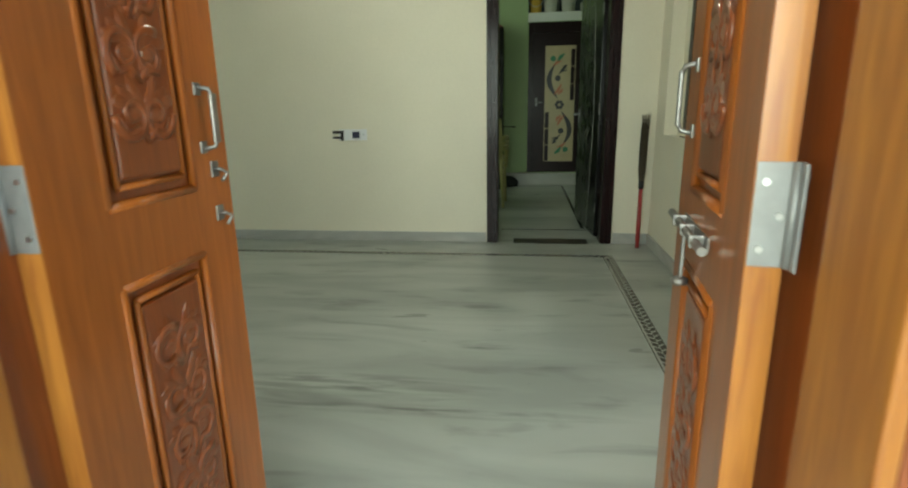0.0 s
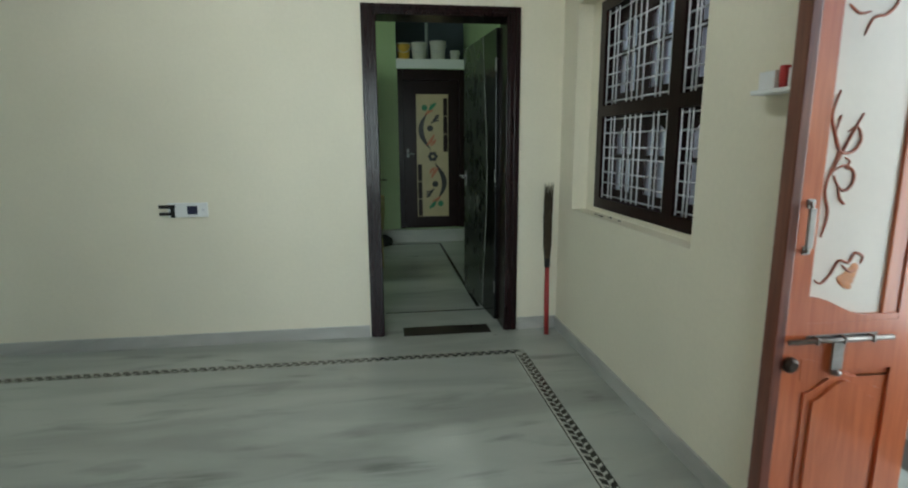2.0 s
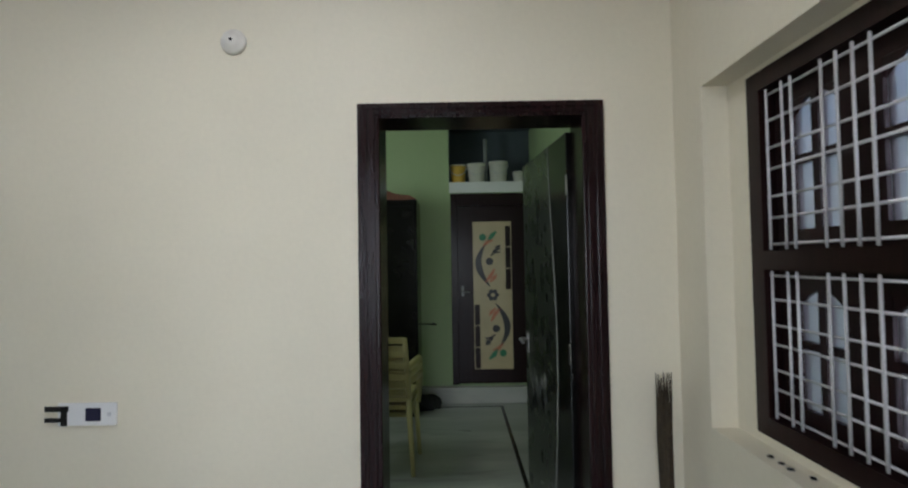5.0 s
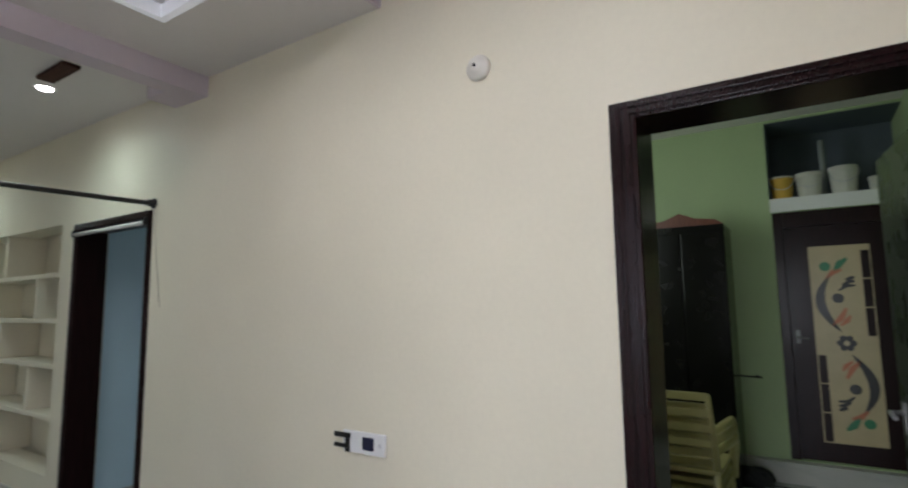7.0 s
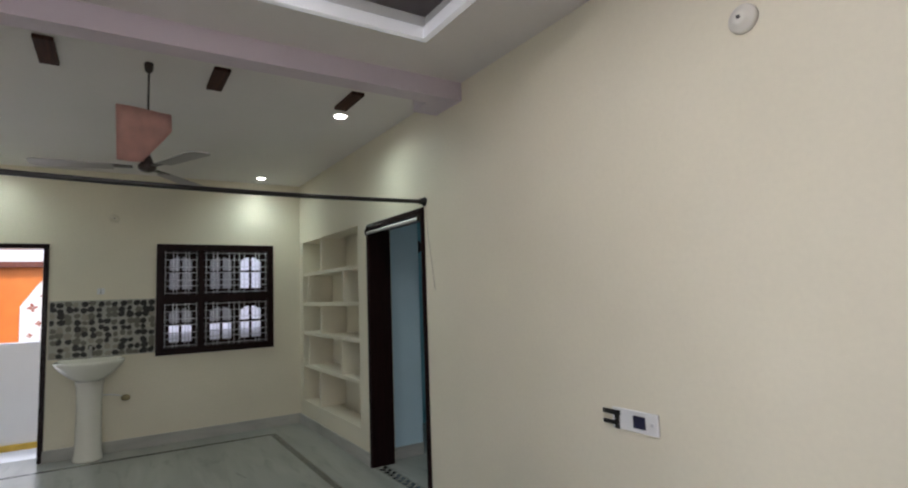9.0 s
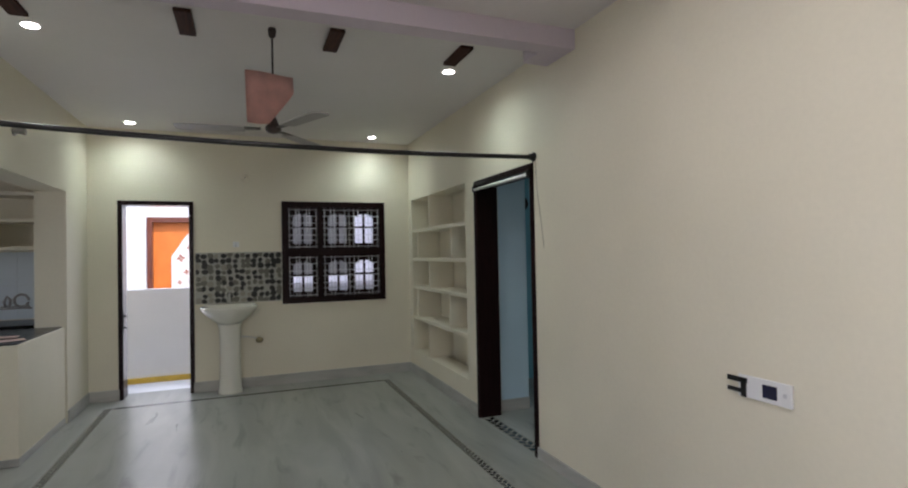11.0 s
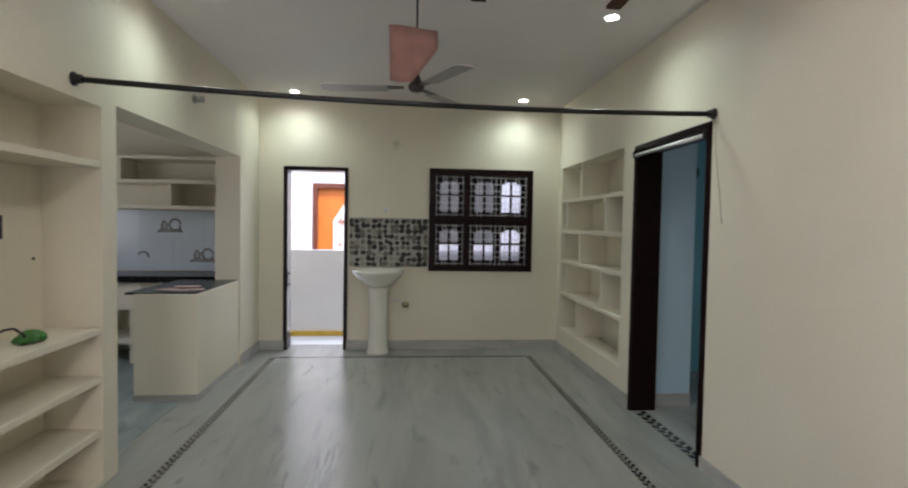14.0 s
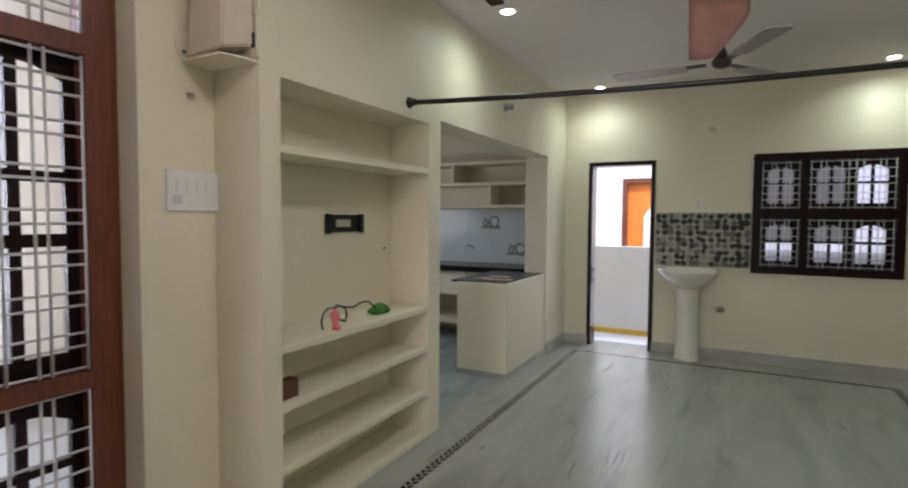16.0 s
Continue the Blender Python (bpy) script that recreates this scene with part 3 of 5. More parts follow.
def panel_door(name, m, w, h, s, panels, label, frame_m, panel_m, glass=(), carved=True, stile=0.095):
    """A framed leaf; x from the hinge, s: side of the face that is seen. panels: (z0, z1) of each field."""
    leaf = thing(name, m, label, "door")
    st, t, e0 = stile, 0.038, 0.055 if stile < 0.1 else 0.034
    xs, zs = [0, st, w - st, w], [0, h] + [v for p in panels for v in p]
    part("leaf_frame", cells(xs, [-t / 2, t / 2], zs, lambda x, y, z: not (st < x < w - st and any(p[0] < z < p[1] for p in panels))), frame_m, leaf)
    for i, (z0, z1) in enumerate(panels):
        if i in glass:
            continue
        p = part("panel", bx(st, w - st, -0.010, 0.010, z0, z1), panel_m, leaf)
        bm = bmesh.new()
        if carved:
            box(bm, st + e0, w - st - e0, min(s * 0.008, s * 0.020), max(s * 0.008, s * 0.020), z0 + e0 + 0.005, z1 - e0 - 0.005, 0.006)
            part("raised_field", bm, panel_m, p)
        bm = bmesh.new()
        for e in (0.0, 0.028) if carved else ():
            loop = [(st + e, s * 0.015, z0 + e), (w - st - e, s * 0.015, z0 + e), (w - st - e, s * 0.015, z1 - e), (st + e, s * 0.015, z1 - e), (st + e, s * 0.015, z0 + e)]
            for a, b in zip(loop, loop[1:]):
                tube(bm, [a, b], 0.009 - e * 0.1, 6)
        if carved:
            part("moulding", bm, frame_m, p)
        if not carved:  # a field with an arched head
            a, b, n = st + 0.045, w - st - 0.045, 12
            for grow, y0, y1, nm in ((0.022, 0.008, 0.016, "moulding"), (0.0, 0.008, 0.024, "arched_field")):
                bm = bmesh.new()
                top = [(b + grow - (b - a + 2 * grow) * k / n, z1 - 0.085 + grow + 0.055 * math.sin(math.pi * k / n) ** 1.6) for k in range(n + 1)]
                prism(bm, [(a - grow, z0 + 0.05 - grow), (b + grow, z0 + 0.05 - grow)] + top, min(s * y0, s * y1), max(s * y0, s * y1), UP)
                part(nm, bm, panel_m, p)
            continue
        bm = bmesh.new()
        carving(bm, st + e0 + 0.002, w - st - e0 - 0.002, z0 + 0.09, z1 - 0.09, s * 0.0245)
        for v in bm.verts:
            v.co.y = s * 0.021 + (v.co.y - s * 0.0245) * 0.5
        part("carving", bm, panel_m, p, "carved flower and leaf scrolls")
    return leaf


def pull_handle(leaf, x, z, s, length=0.12):
    bm, y = bmesh.new(), s * 0.019
    tube(bm, [(x - 0.012, y, z - 0.004), (x, y + s * 0.018, z), (x, y + s * 0.024, z + 0.012)], 0.0045, 6)
    tube(bm, [(x - 0.012, y, z + length + 0.004), (x, y + s * 0.018, z + length), (x, y + s * 0.024, z + length - 0.012)], 0.0045, 6)
    a, b = sorted((y + s * 0.021, y + s * 0.028))
    box(bm, x - 0.010, x + 0.010, a, b, z + 0.008, z + length - 0.008, 0.003)
    for q in (0, length):
        box(bm, x - 0.024, x - 0.002, min(y, y + s * 0.004), max(y, y + s * 0.004), z + q - 0.012, z + q + 0.012, 0.002)
    part("handle", bm, M_WORN, leaf, "dull steel pull handle")


def tower_bolt(leaf, x0, x1, z, s, flap=0.007):
    bm, y = bmesh.new(), s * 0.034
    tube(bm, [(x0 - 0.04, y, z), (x1, y, z)], 0.0068, 10)
    for f in (0.08, 0.4, 0.7):
        q = x0 + (x1 - x0) * f
        box(bm, q - 0.004, q + 0.004, min(s * 0.018, y + s * 0.0085), max(s * 0.018, y + s * 0.0085), z - 0.010, z + 0.010, 0.003)
    box(bm, x0 - 0.005, x1 - 0.06, min(s * 0.018, s * 0.021), max(s * 0.018, s * 0.021), z - 0.011, z + 0.011, 0.001)
    part("bolt", bm, M_WORN, leaf, "steel sliding bolt")
    bm = bmesh.new()
    q = x0 + (x1 - x0) * 0.45
    box(bm, q - flap, q + flap, min(y - s * 0.004, y + s * 0.002), max(y - s * 0.004, y + s * 0.002), z - 0.085, z + 0.004, 0.002)
    lathe(bm, [(0.004, 0), (0.013, 0.002), (0.015, 0.010), (0.008, 0.015)], 12, (q, 0, 0))
    bmesh.ops.translate(bm, vec=(0, y, z - 0.1), verts=[v for v in bm.verts if v.co.z < 0.05])
    part("hasp", bm, M_WORN, leaf, "steel hasp of the bolt")


def hinge(leaf, z, s):
    bm = bmesh.new()
    box(bm, -0.0035, 0.0, -0.018, 0.018, z, z + 0.115, 0.001)
    tube(bm, [(-0.005, -s * 0.021, z), (-0.005, -s * 0.021, z + 0.115)], 0.006, 8)
    box(bm, -0.026, -0.008, -s * 0.0225 - 0.0015, -s * 0.0225 + 0.0015, z, z + 0.115, 0.001)
    part("hinge", bm, M_HINGE, leaf, "pale steel butt hinge")
    bm = bmesh.new()
    for k in range(3):
        tube(bm, [(-0.0034, s * 0.008 * (-1) ** k, z + 0.02 + 0.037 * k), (-0.0062, s * 0.008 * (-1) ** k, z + 0.02 + 0.037 * k)], 0.0042, 8)
    part("screw", bm, M_STEEL, leaf, "steel hinge screws")


M_HINGE = mat("pale_zinc", (0.34, 0.335, 0.33), 0.5, metal=0.5, var=0.12, scale=20, bump=0.05)
PANELS = ((0.14, 0.795), (0.925, 1.98))
left = panel_door("entrance_door", pose(-0.566, 0.672, 0.01, 0, 0, 90.5), 0.475, 2.05, -1, PANELS, "open carved orange teak entrance door leaf with pull handle", M_TEAK, M_TEAKIN, stile=0.125)
pull_handle(left, 0.405, 1.0, -1, 0.11)
bm = bmesh.new()
for q in (0.955, 0.865):
    tube(bm, [(0.42, -0.02, q), (0.42, -0.034, q), (0.44, -0.036, q - 0.010), (0.42, -0.036, q - 0.024)], 0.004, 6)
    box(bm, 0.408, 0.434, -0.023, -0.019, q - 0.016, q + 0.016, 0.002)
part("latch", bm, M_WORN, left, "small steel latch hooks")
right = panel_door("entrance_door", pose(0.338, 0.676, 0.01, 0, 0, 83), 0.475, 2.05, 1, PANELS, "open carved orange teak entrance door leaf with sliding bolt", M_TEAK, M_TEAKIN, stile=0.125)
pull_handle(right, 0.41, 1.02, 1, 0.11)
tower_bolt(right, 0.19, 0.455, 0.865, 1)
# raw wood edge strips; the daylight on them is put into their yellow
for leaf in (left, right):
    part("hinge_edge", bx(-0.0022, -0.0002, -0.0185, 0.0185, 0.002, 2.048), M_TEAKY, leaf, "raw teak edge, yellowed to show the daylight on it")
for z in (0.22, 0.89, 1.7):
    hinge(left, z, -1)
    hinge(right, z, 1)

# side door leaf with a painted glass panel
side = panel_door("side_door", pose(1.345, 2.14, 0.01, 0, 0, 180), 0.45, 2.05, 1, ((0.12, 0.66), (0.80, 1.96)),
                  "open orange teak door leaf with a painted frosted glass panel", M_TEAKS, M_TEAKS, glass=(1,), carved=False, stile=0.086)
M_FROST = mat("painted_frosted_glass", (0.80, 0.76, 0.70), 0.25, var=0.03, scale=4, bump=0.01)
M_RUST = mat("rust_red_glass_paint", (0.42, 0.13, 0.07), 0.4, var=0.2, scale=20, bump=0.02)
pane = part("glass_panel", bx(0.086, 0.364, -0.006, 0.006, 0.80, 1.96), M_FROST, side, "cream frosted glass panel")
part("glazing_stile", bx(0.086, 0.135, -0.012, 0.014, 0.80, 1.96, 0.004), M_TEAKS, side)
bm = bmesh.new()


def vine(pts, r=0.0042):
    """A painted line with smooth bends and thin ends."""
    q = [Vector((x, 0.007, z)) for x, z in pts]
    out = []
    for k in range(len(q) - 1):
        a, b, c, d = q[max(k - 1, 0)], q[k], q[k + 1], q[min(k + 2, len(q) - 1)]
        for s in range(6):
            t = s / 6
            out.append(0.5 * ((2 * b) + (c - a) * t + (2 * a - 5 * b + 4 * c - d) * t * t + (3 * b - a - 3 * c + d) * t ** 3))
    out.append(q[-1])
    n = len(out) - 1
    tube(bm, out, [r * (0.35 + 0.65 * math.sin(math.pi * (0.08 + 0.84 * k / n))) for k in range(n + 1)], 6)


vine([(0.335, 1.40), (0.35, 1.34), (0.335, 1.29), (0.32, 1.25), (0.335, 1.20)])
vine([(0.325, 1.34), (0.335, 1.29), (0.315, 1.25), (0.28, 1.25), (0.262, 1.28), (0.275, 1.31), (0.30, 1.30)])
vine([(0.262, 1.345), (0.28, 1.31), (0.30, 1.27), (0.318, 1.23), (0.335, 1.19)])
vine([(0.33, 1.20), (0.30, 1.215), (0.272, 1.20), (0.27, 1.17), (0.29, 1.15), (0.312, 1.165), (0.325, 1.19)])
vine([(0.335, 1.21), (0.345, 1.15), (0.33, 1.09), (0.342, 1.03)])
vine([(0.31, 1.16), (0.30, 1.13), (0.285, 1.115)])
vine([(0.30, 1.235), (0.285, 1.225), (0.295, 1.21), (0.28, 1.205)], 0.003)
vine([(0.345, 0.915), (0.325, 0.905), (0.30, 0.93), (0.28, 0.965), (0.25, 0.96), (0.235, 0.985), (0.21, 0.975), (0.215, 0.955)])
vine([(0.27, 0.955), (0.245, 0.935), (0.225, 0.94)], 0.003)
vine([(0.29, 1.53), (0.27, 1.57), (0.235, 1.58), (0.21, 1.61), (0.23, 1.64), (0.26, 1.63)])
vine([(0.34, 1.60), (0.31, 1.58), (0.28, 1.585)], 0.0035)
vine([(0.32, 1.68), (0.29, 1.72), (0.25, 1.70), (0.22, 1.73), (0.19, 1.71)])
vine([(0.25, 1.80), (0.28, 1.84), (0.32, 1.83), (0.33, 1.79)])
part("painted_motif", bm, M_RUST, pane, "rust red painted vine scrolls")
bm = bmesh.new()
for q in range(5):
    g = bmesh.ops.create_uvsphere(bm, u_segments=10, v_segments=5, radius=1)
    bmesh.ops.scale(bm, vec=(0.030 - 0.004 * q, 0.0015, 0.013), verts=g["verts"])
    bmesh.ops.transform(bm, matrix=pose(0.255 - 0.006 * q, 0.0065, 0.905 + 0.010 * q, 0, -35 + 14 * q, 0), verts=g["verts"])
part("painted_shell", bm, mat("orange_glass_paint", (0.62, 0.26, 0.10), 0.4, var=0.15, scale=20), pane, "orange painted shell")
bm = bmesh.new()
prism(bm, [(0.086, 0.79), (0.364, 0.79), (0.364, 0.872)] + [(0.364 - 0.278 * k / 14, 0.872 - 0.055 * (0.5 - 0.5 * math.cos(math.pi * min(1, k / 9)))) for k in range(1, 15)], 0.004, 0.018, UP)
part("curved_rail", bm, M_TEAKS, side)
bm = bmesh.new()
prism(bm, [(0.086, 0.64), (0.364, 0.64), (0.364, 0.70)] + [(0.364 - 0.278 * k / 14, 0.70 - 0.06 * (0.5 - 0.5 * math.cos(math.pi * min(1, k / 9)))) for k in range(1, 15)], 0.004, 0.0205, UP)
part("curved_rail", bm, M_TEAKS, side)
part("edge_strip", bx(0.424, 0.453, -0.0215, 0.0245, 0.0, 2.05, 0.003), M_REDWOOD, side, "dark red-brown strip on the free edge")
tower_bolt(side, 0.15, 0.42, 0.755, 1, 0.017)
pull_handle(side, 0.405, 1.0, 1, 0.12)
bm = bmesh.new()
M_FANK = mat("dark_bronze", (0.07, 0.05, 0.04), 0.35, metal=0.7, var=0.2, scale=25)
lathe(bm, [(0.004, 0), (0.02, 0.004), (0.022, 0.016), (0.012, 0.026)], 14)
bmesh.ops.transform(bm, matrix=pose(0.405, 0.018, 0.69, -90, 0, 0), verts=bm.verts)
part("lock", bm, M_FANK, side, "dark bronze lock knob")

# ---- built-in shelf of the north wall ----
shelf = tagged(thing("wall_shelf", pose(-6.08, 4.41, 0.28), "cream built-in wall shelf of staggered compartments, empty", "shelf"))
for z in (0.395, 0.765, 1.10, 1.445):
    part("shelf_board", bx(0, 1.72, 0, 0.29, z - 0.018, z + 0.018, 0.004), M_WALL, shelf)
for x, z0, z1 in ((0.56, 0.0, 0.377), (0.16, 0.413, 0.747), (1.22, 0.413, 0.747), (0.60, 0.783, 1.082), (0.16, 1.118, 1.427), (1.28, 1.118, 1.427), (0.62, 1.463, 1.82)):
    part("divider", bx(x - 0.018, x + 0.018, 0.004, 0.29, z0, z1, 0.004), M_WALL, shelf)

# ---- television unit ----
tv = thing("tv_unit", pose(-3.24, 0.42, 0), "cream plastered television unit with open shelves", "shelf unit")
NI = (0.15, 1.41, 0.28, 0.7, 0.03, 2.03)
part("carcass", slab((0, 1.52), (0, 0.58), (0, HT), NI), M_WALL, tv)
for z, d in ((1.727, 0.28), (0.84, 0.28), (0.578, 0.28), (0.29, 0.28)):
    part("shelf_board", bx(0.152, 1.408, 0.282, 0.58 - 0.004, z - 0.018, z + 0.018, 0.004), M_WALL, tv)
br = thing("tv_bracket", pose(-2.60, 0.703, 1.395, 0, 0, 180), "black steel television wall bracket, empty", "bracket")
part("back_plate", slab((-0.15, 0.15), (-0.014, 0), (-0.05, 0.05), (-0.075, 0.075, -1, 1, -0.022, 0.022)), M_BLACKMETAL, br)
for x in (-0.15, 0.15):
    part("arm", bx(x - 0.018, x + 0.018, -0.03, -0.012, -0.058, 0.055, 0.004), M_BLACKMETAL, br)
M_PINK = mat("pink_plastic", (0.75, 0.18, 0.24), 0.4, var=0.05)
M_LEAF = mat("green_plastic", (0.06, 0.24, 0.05), 0.45, var=0.15)
cord = thing("cable", pose(-2.42, 0.90, 0.858), "looped black cable with a pink end on the shelf", "cable")
bm = bmesh.new()
pts = [(0.24, 0.02, 0.006), (0.25, 0.02, 0.04), (0.23, 0.015, 0.085), (0.19, 0.01, 0.105), (0.14, 0.0, 0.10), (0.07, -0.01, 0.10), (0.02, -0.01, 0.075), (0.03, 0.0, 0.035),
       (0.07, 0.02, 0.02), (0.12, 0.02, 0.04), (0.14, 0.01, 0.085), (0.10, -0.01, 0.108), (0.03, -0.015, 0.088), (-0.04, -0.015, 0.075), (-0.12, -0.01, 0.095), (-0.18, -0.01, 0.09), (-0.24, -0.01, 0.05), (-0.26, -0.01, 0.006)]
tube(bm, pts, 0.0055, 6)
part("cord", bm, M_BLACKMETAL, cord)
bm = bmesh.new()
tube(bm, [(0.20, 0.07, 0.0), (0.19, 0.07, 0.01), (0.195, 0.065, 0.03), (0.19, 0.06, 0.06), (0.195, 0.055, 0.09), (0.2, 0.05, 0.10)], [0.022, 0.024, 0.014, 0.024, 0.022, 0.008], 10)
part("plug", bm, M_PINK, cord, "pink plastic plug")
bm = bmesh.new()
for k in range(7):
    a = k * 0.9
    g = bmesh.ops.create_uvsphere(bm, u_segments=8, v_segments=5, radius=1)
    bmesh.ops.scale(bm, vec=(0.05, 0.03, 0.022), verts=g["verts"])
    bmesh.ops.transform(bm, matrix=pose(0.03 * math.cos(a), 0.02 * math.sin(a), 0.025 + 0.006 * (k % 3), 20 * math.sin(a), 15, 50 * k), verts=g["verts"])
solo("toy", bm, M_LEAF, pose(-2.72, 0.88, 0.858), "small crumpled green plastic piece on the shelf", "toy")
solo("wooden_block", bx(-0.05, 0.05, -0.03, 0.03, 0, 0.085, 0.004), wood("block_wood", (0.07, 0.03, 0.015), (0.16, 0.07, 0.035), 0.6, 0.0), pose(-1.92, 0.93, 0.597), "small brown wooden block on the shelf", "block")
sp = thing("switch_plate", pose(-1.605, YF + 0.001, 1.535), "white electrical switch board on the cream wall", "switch")
part("plate", bx(-0.12, 0.12, 0, 0.014, -0.083, 0.083, 0.004), M_PLASTIC, sp)
for k in range(4):
    part("rocker", bx(-0.09 + 0.045 * k, -0.055 + 0.045 * k, 0.013, 0.018, -0.005, 0.045, 0.002), M_PLASTIC, sp)
part("socket", bx(0.055, 0.095, 0.013, 0.017, -0.055, -0.02, 0.002), M_WHITEMETAL, sp)
M_BOX = mat("cream_metal_box", (0.66, 0.58, 0.47), 0.5, var=0.05)
mb = thing("meter_box", pose(-1.72, 0.86, 2.07), "open cream metal lamp box on the wall above the shelf unit", "electrical box")
bm = bmesh.new()
lo = [bm.verts.new(p) for p in ((0.001, -0.13, 0.03), (0.15, -0.11, 0.0), (0.15, 0.10, 0.02), (0.001, 0.12, 0.06))]
hi = [bm.verts.new(p) for p in ((0.001, -0.11, 0.42), (0.13, -0.10, 0.42), (0.13, 0.09, 0.42), (0.001, 0.10, 0.42))]
for k in range(4):
    bm.faces.new((lo[k], lo[(k + 1) % 4], hi[(k + 1) % 4], hi[k]))
bm.faces.new(hi)
bm.faces.new(lo[::-1])
bmesh.ops.bevel(bm, geom=bm.edges[:], offset=0.008, segments=2, affect="EDGES")
part("body", bm, M_BOX, mb)
bm = bmesh.new()
prism(bm, [(0.002, -0.14), (0.165, -0.12), (0.165, 0.11), (0.08, 0.135), (0.002, 0.135)], -0.012, -0.004)
part("flange", bm, M_WALL, mb, "paler cream bottom flange")
part("rim", slab((0.001, 0.012), (0.10, 0.138), (0.02, 0.20), (-1, 1, 0.108, 0.130, 0.035, 0.185)), M_WALL, mb)
part("slot", bx(0.0125, 0.0175, 0.110, 0.128, 0.05, 0.11, 0.002), M_BLACKMETAL, mb, "black slot of the box")
bm = bmesh.new()
lathe(bm, [(0.065, 0), (0.065, 0.008), (0.055, 0.012)], 20)
bmesh.ops.transform(bm, matrix=pose(0.12, -0.139, 0.06, -90, 0, 0), verts=bm.verts)
part("base_plate", bm, M_WALL, mb)
for x, z in ((0.10, 0.10), (0.15, 0.03)):
    bm = bmesh.new()
    lathe(bm, [(0.007, 0), (0.006, 0.006)], 8)
    bmesh.ops.transform(bm, matrix=pose(x, -0.128, z, -90, 0, 0), verts=bm.verts)
    part("screw", bm, M_BLACKMETAL, mb)
bm = bmesh.new()
lathe(bm, [(0.012, 0), (0.016, 0.004), (0.009, 0.01), (0.008, 0.022), (0.012, 0.03), (0.006, 0.036)], 12)
solo("wall_hook", bm, M_STEEL, pose(-1.60, YF, 1.93, -90, 0, 0), "small metal wall hook", "hook")

bm = bmesh.new()
lathe(bm, [(0.008, 0), (0.007, 0.006), (0.003, 0.008)], 10)
solo("wall_plug", bm, M_BLACKMETAL, pose(-3.02, 0.701, 1.23, -90, 0, 0), "small dark wall plug in the niche", "wall plug")

# ---- kitchen ----
setting("wall_kitchen_south", slab((-6.2, -1.72), (-1.8, -1.6), (0, HT), (-5.0, -3.8, -3, 0, 1.0, 2.1)), M_WALL, "cream kitchen wall with a window opening", "wall")
setting("wall_kitchen_east", bx(-3.24, -3.12, -1.6, 0.42, 0, HT), M_WALL, "cream kitchen side wall", "wall")
ped = thing("kitchen_counter", pose(-5.52, 0.42, 0), "cream plastered breakfast counter with dark granite top", "counter")
part("base", bx(0, 1.06, 0.08, 0.565, 0, 0.853, 0.008), M_WALL, ped)
part("skirting", bx(0.02, 1.064, 0.076, 0.569, 0.0, 0.055, 0.003), M_SKIRT, ped, "grey marble skirting")
part("worktop", bx(0.0, 1.03, 0.0, 0.545, 0.845, 0.860, 0.003), M_GRANITE, ped, "black granite top")
wc = thing("kitchen_worktop", pose(-6.2, -1.6, 0), "black granite worktop on cream masonry shelves", "counter")
part("worktop", bx(0.0, 0.6, 0, 2.36, 0.815, 0.880, 0.006), M_GRANITE, wc)
part("shelf_board", bx(0.0, 0.59, 0, 2.36, 0.54, 0.605, 0.004), M_WALL, wc)
part("apron", bx(0.50, 0.52, 0, 2.36, 0.605, 0.815), M_WALL, wc)
part("shelf_board", bx(0.0, 0.55, 0, 2.36, 0.19, 0.25, 0.004), M_WALL, wc)
for y in (0.0, 0.75, 1.5, 2.26):
    part("support", bx(0.0, 0.56, y, y + 0.1, 0.0, 0.815, 0.004), M_WALL, wc)
ks = thing("kitchen_shelf", pose(-6.2, -1.6, 1.55), "cream open kitchen wall shelves", "shelf")
for z in (0.0, 0.265, 0.51):
    part("shelf_board", bx(0, 0.36, 0, 2.36, z, z + 0.035, 0.004), M_WALL, ks)
for y, z0, z1, d in ((1.775, 0.035, 0.265, 0.03), (1.284, 0.30, 0.51, 0.03), (0.7, 0.035, 0.265, 0.03)):
    part("divider", bx(0.0, 0.34, y, y + d, z0, z1, 0.004), M_WALL, ks)
M_TILE = mat("white_glazed_tile", (0.66, 0.72, 0.76), 0.15, var=0.02, scale=3, bump=0.0)
M_MOTIF = mat("brown_tile_print", (0.40, 0.385, 0.375), 0.3, var=0.15, scale=30)
tiles = tagged(thing("kitchen_tiles", pose(-6.2, -1.6, 0.887), "white glazed wall tiles with grey printed motifs", "tiles"), kind="structure")
tile_me = mesh_of("tile", bx(0.001, 0.009, 0.0005, 0.3365, 0.0005, 0.3265, 0.0012), M_TILE)
for j in range(7):
    for k in range(2):
        t = new("tile", tile_me)
        t.parent, t.location = tiles, (0, 0.337 * j, 0.327 * k)
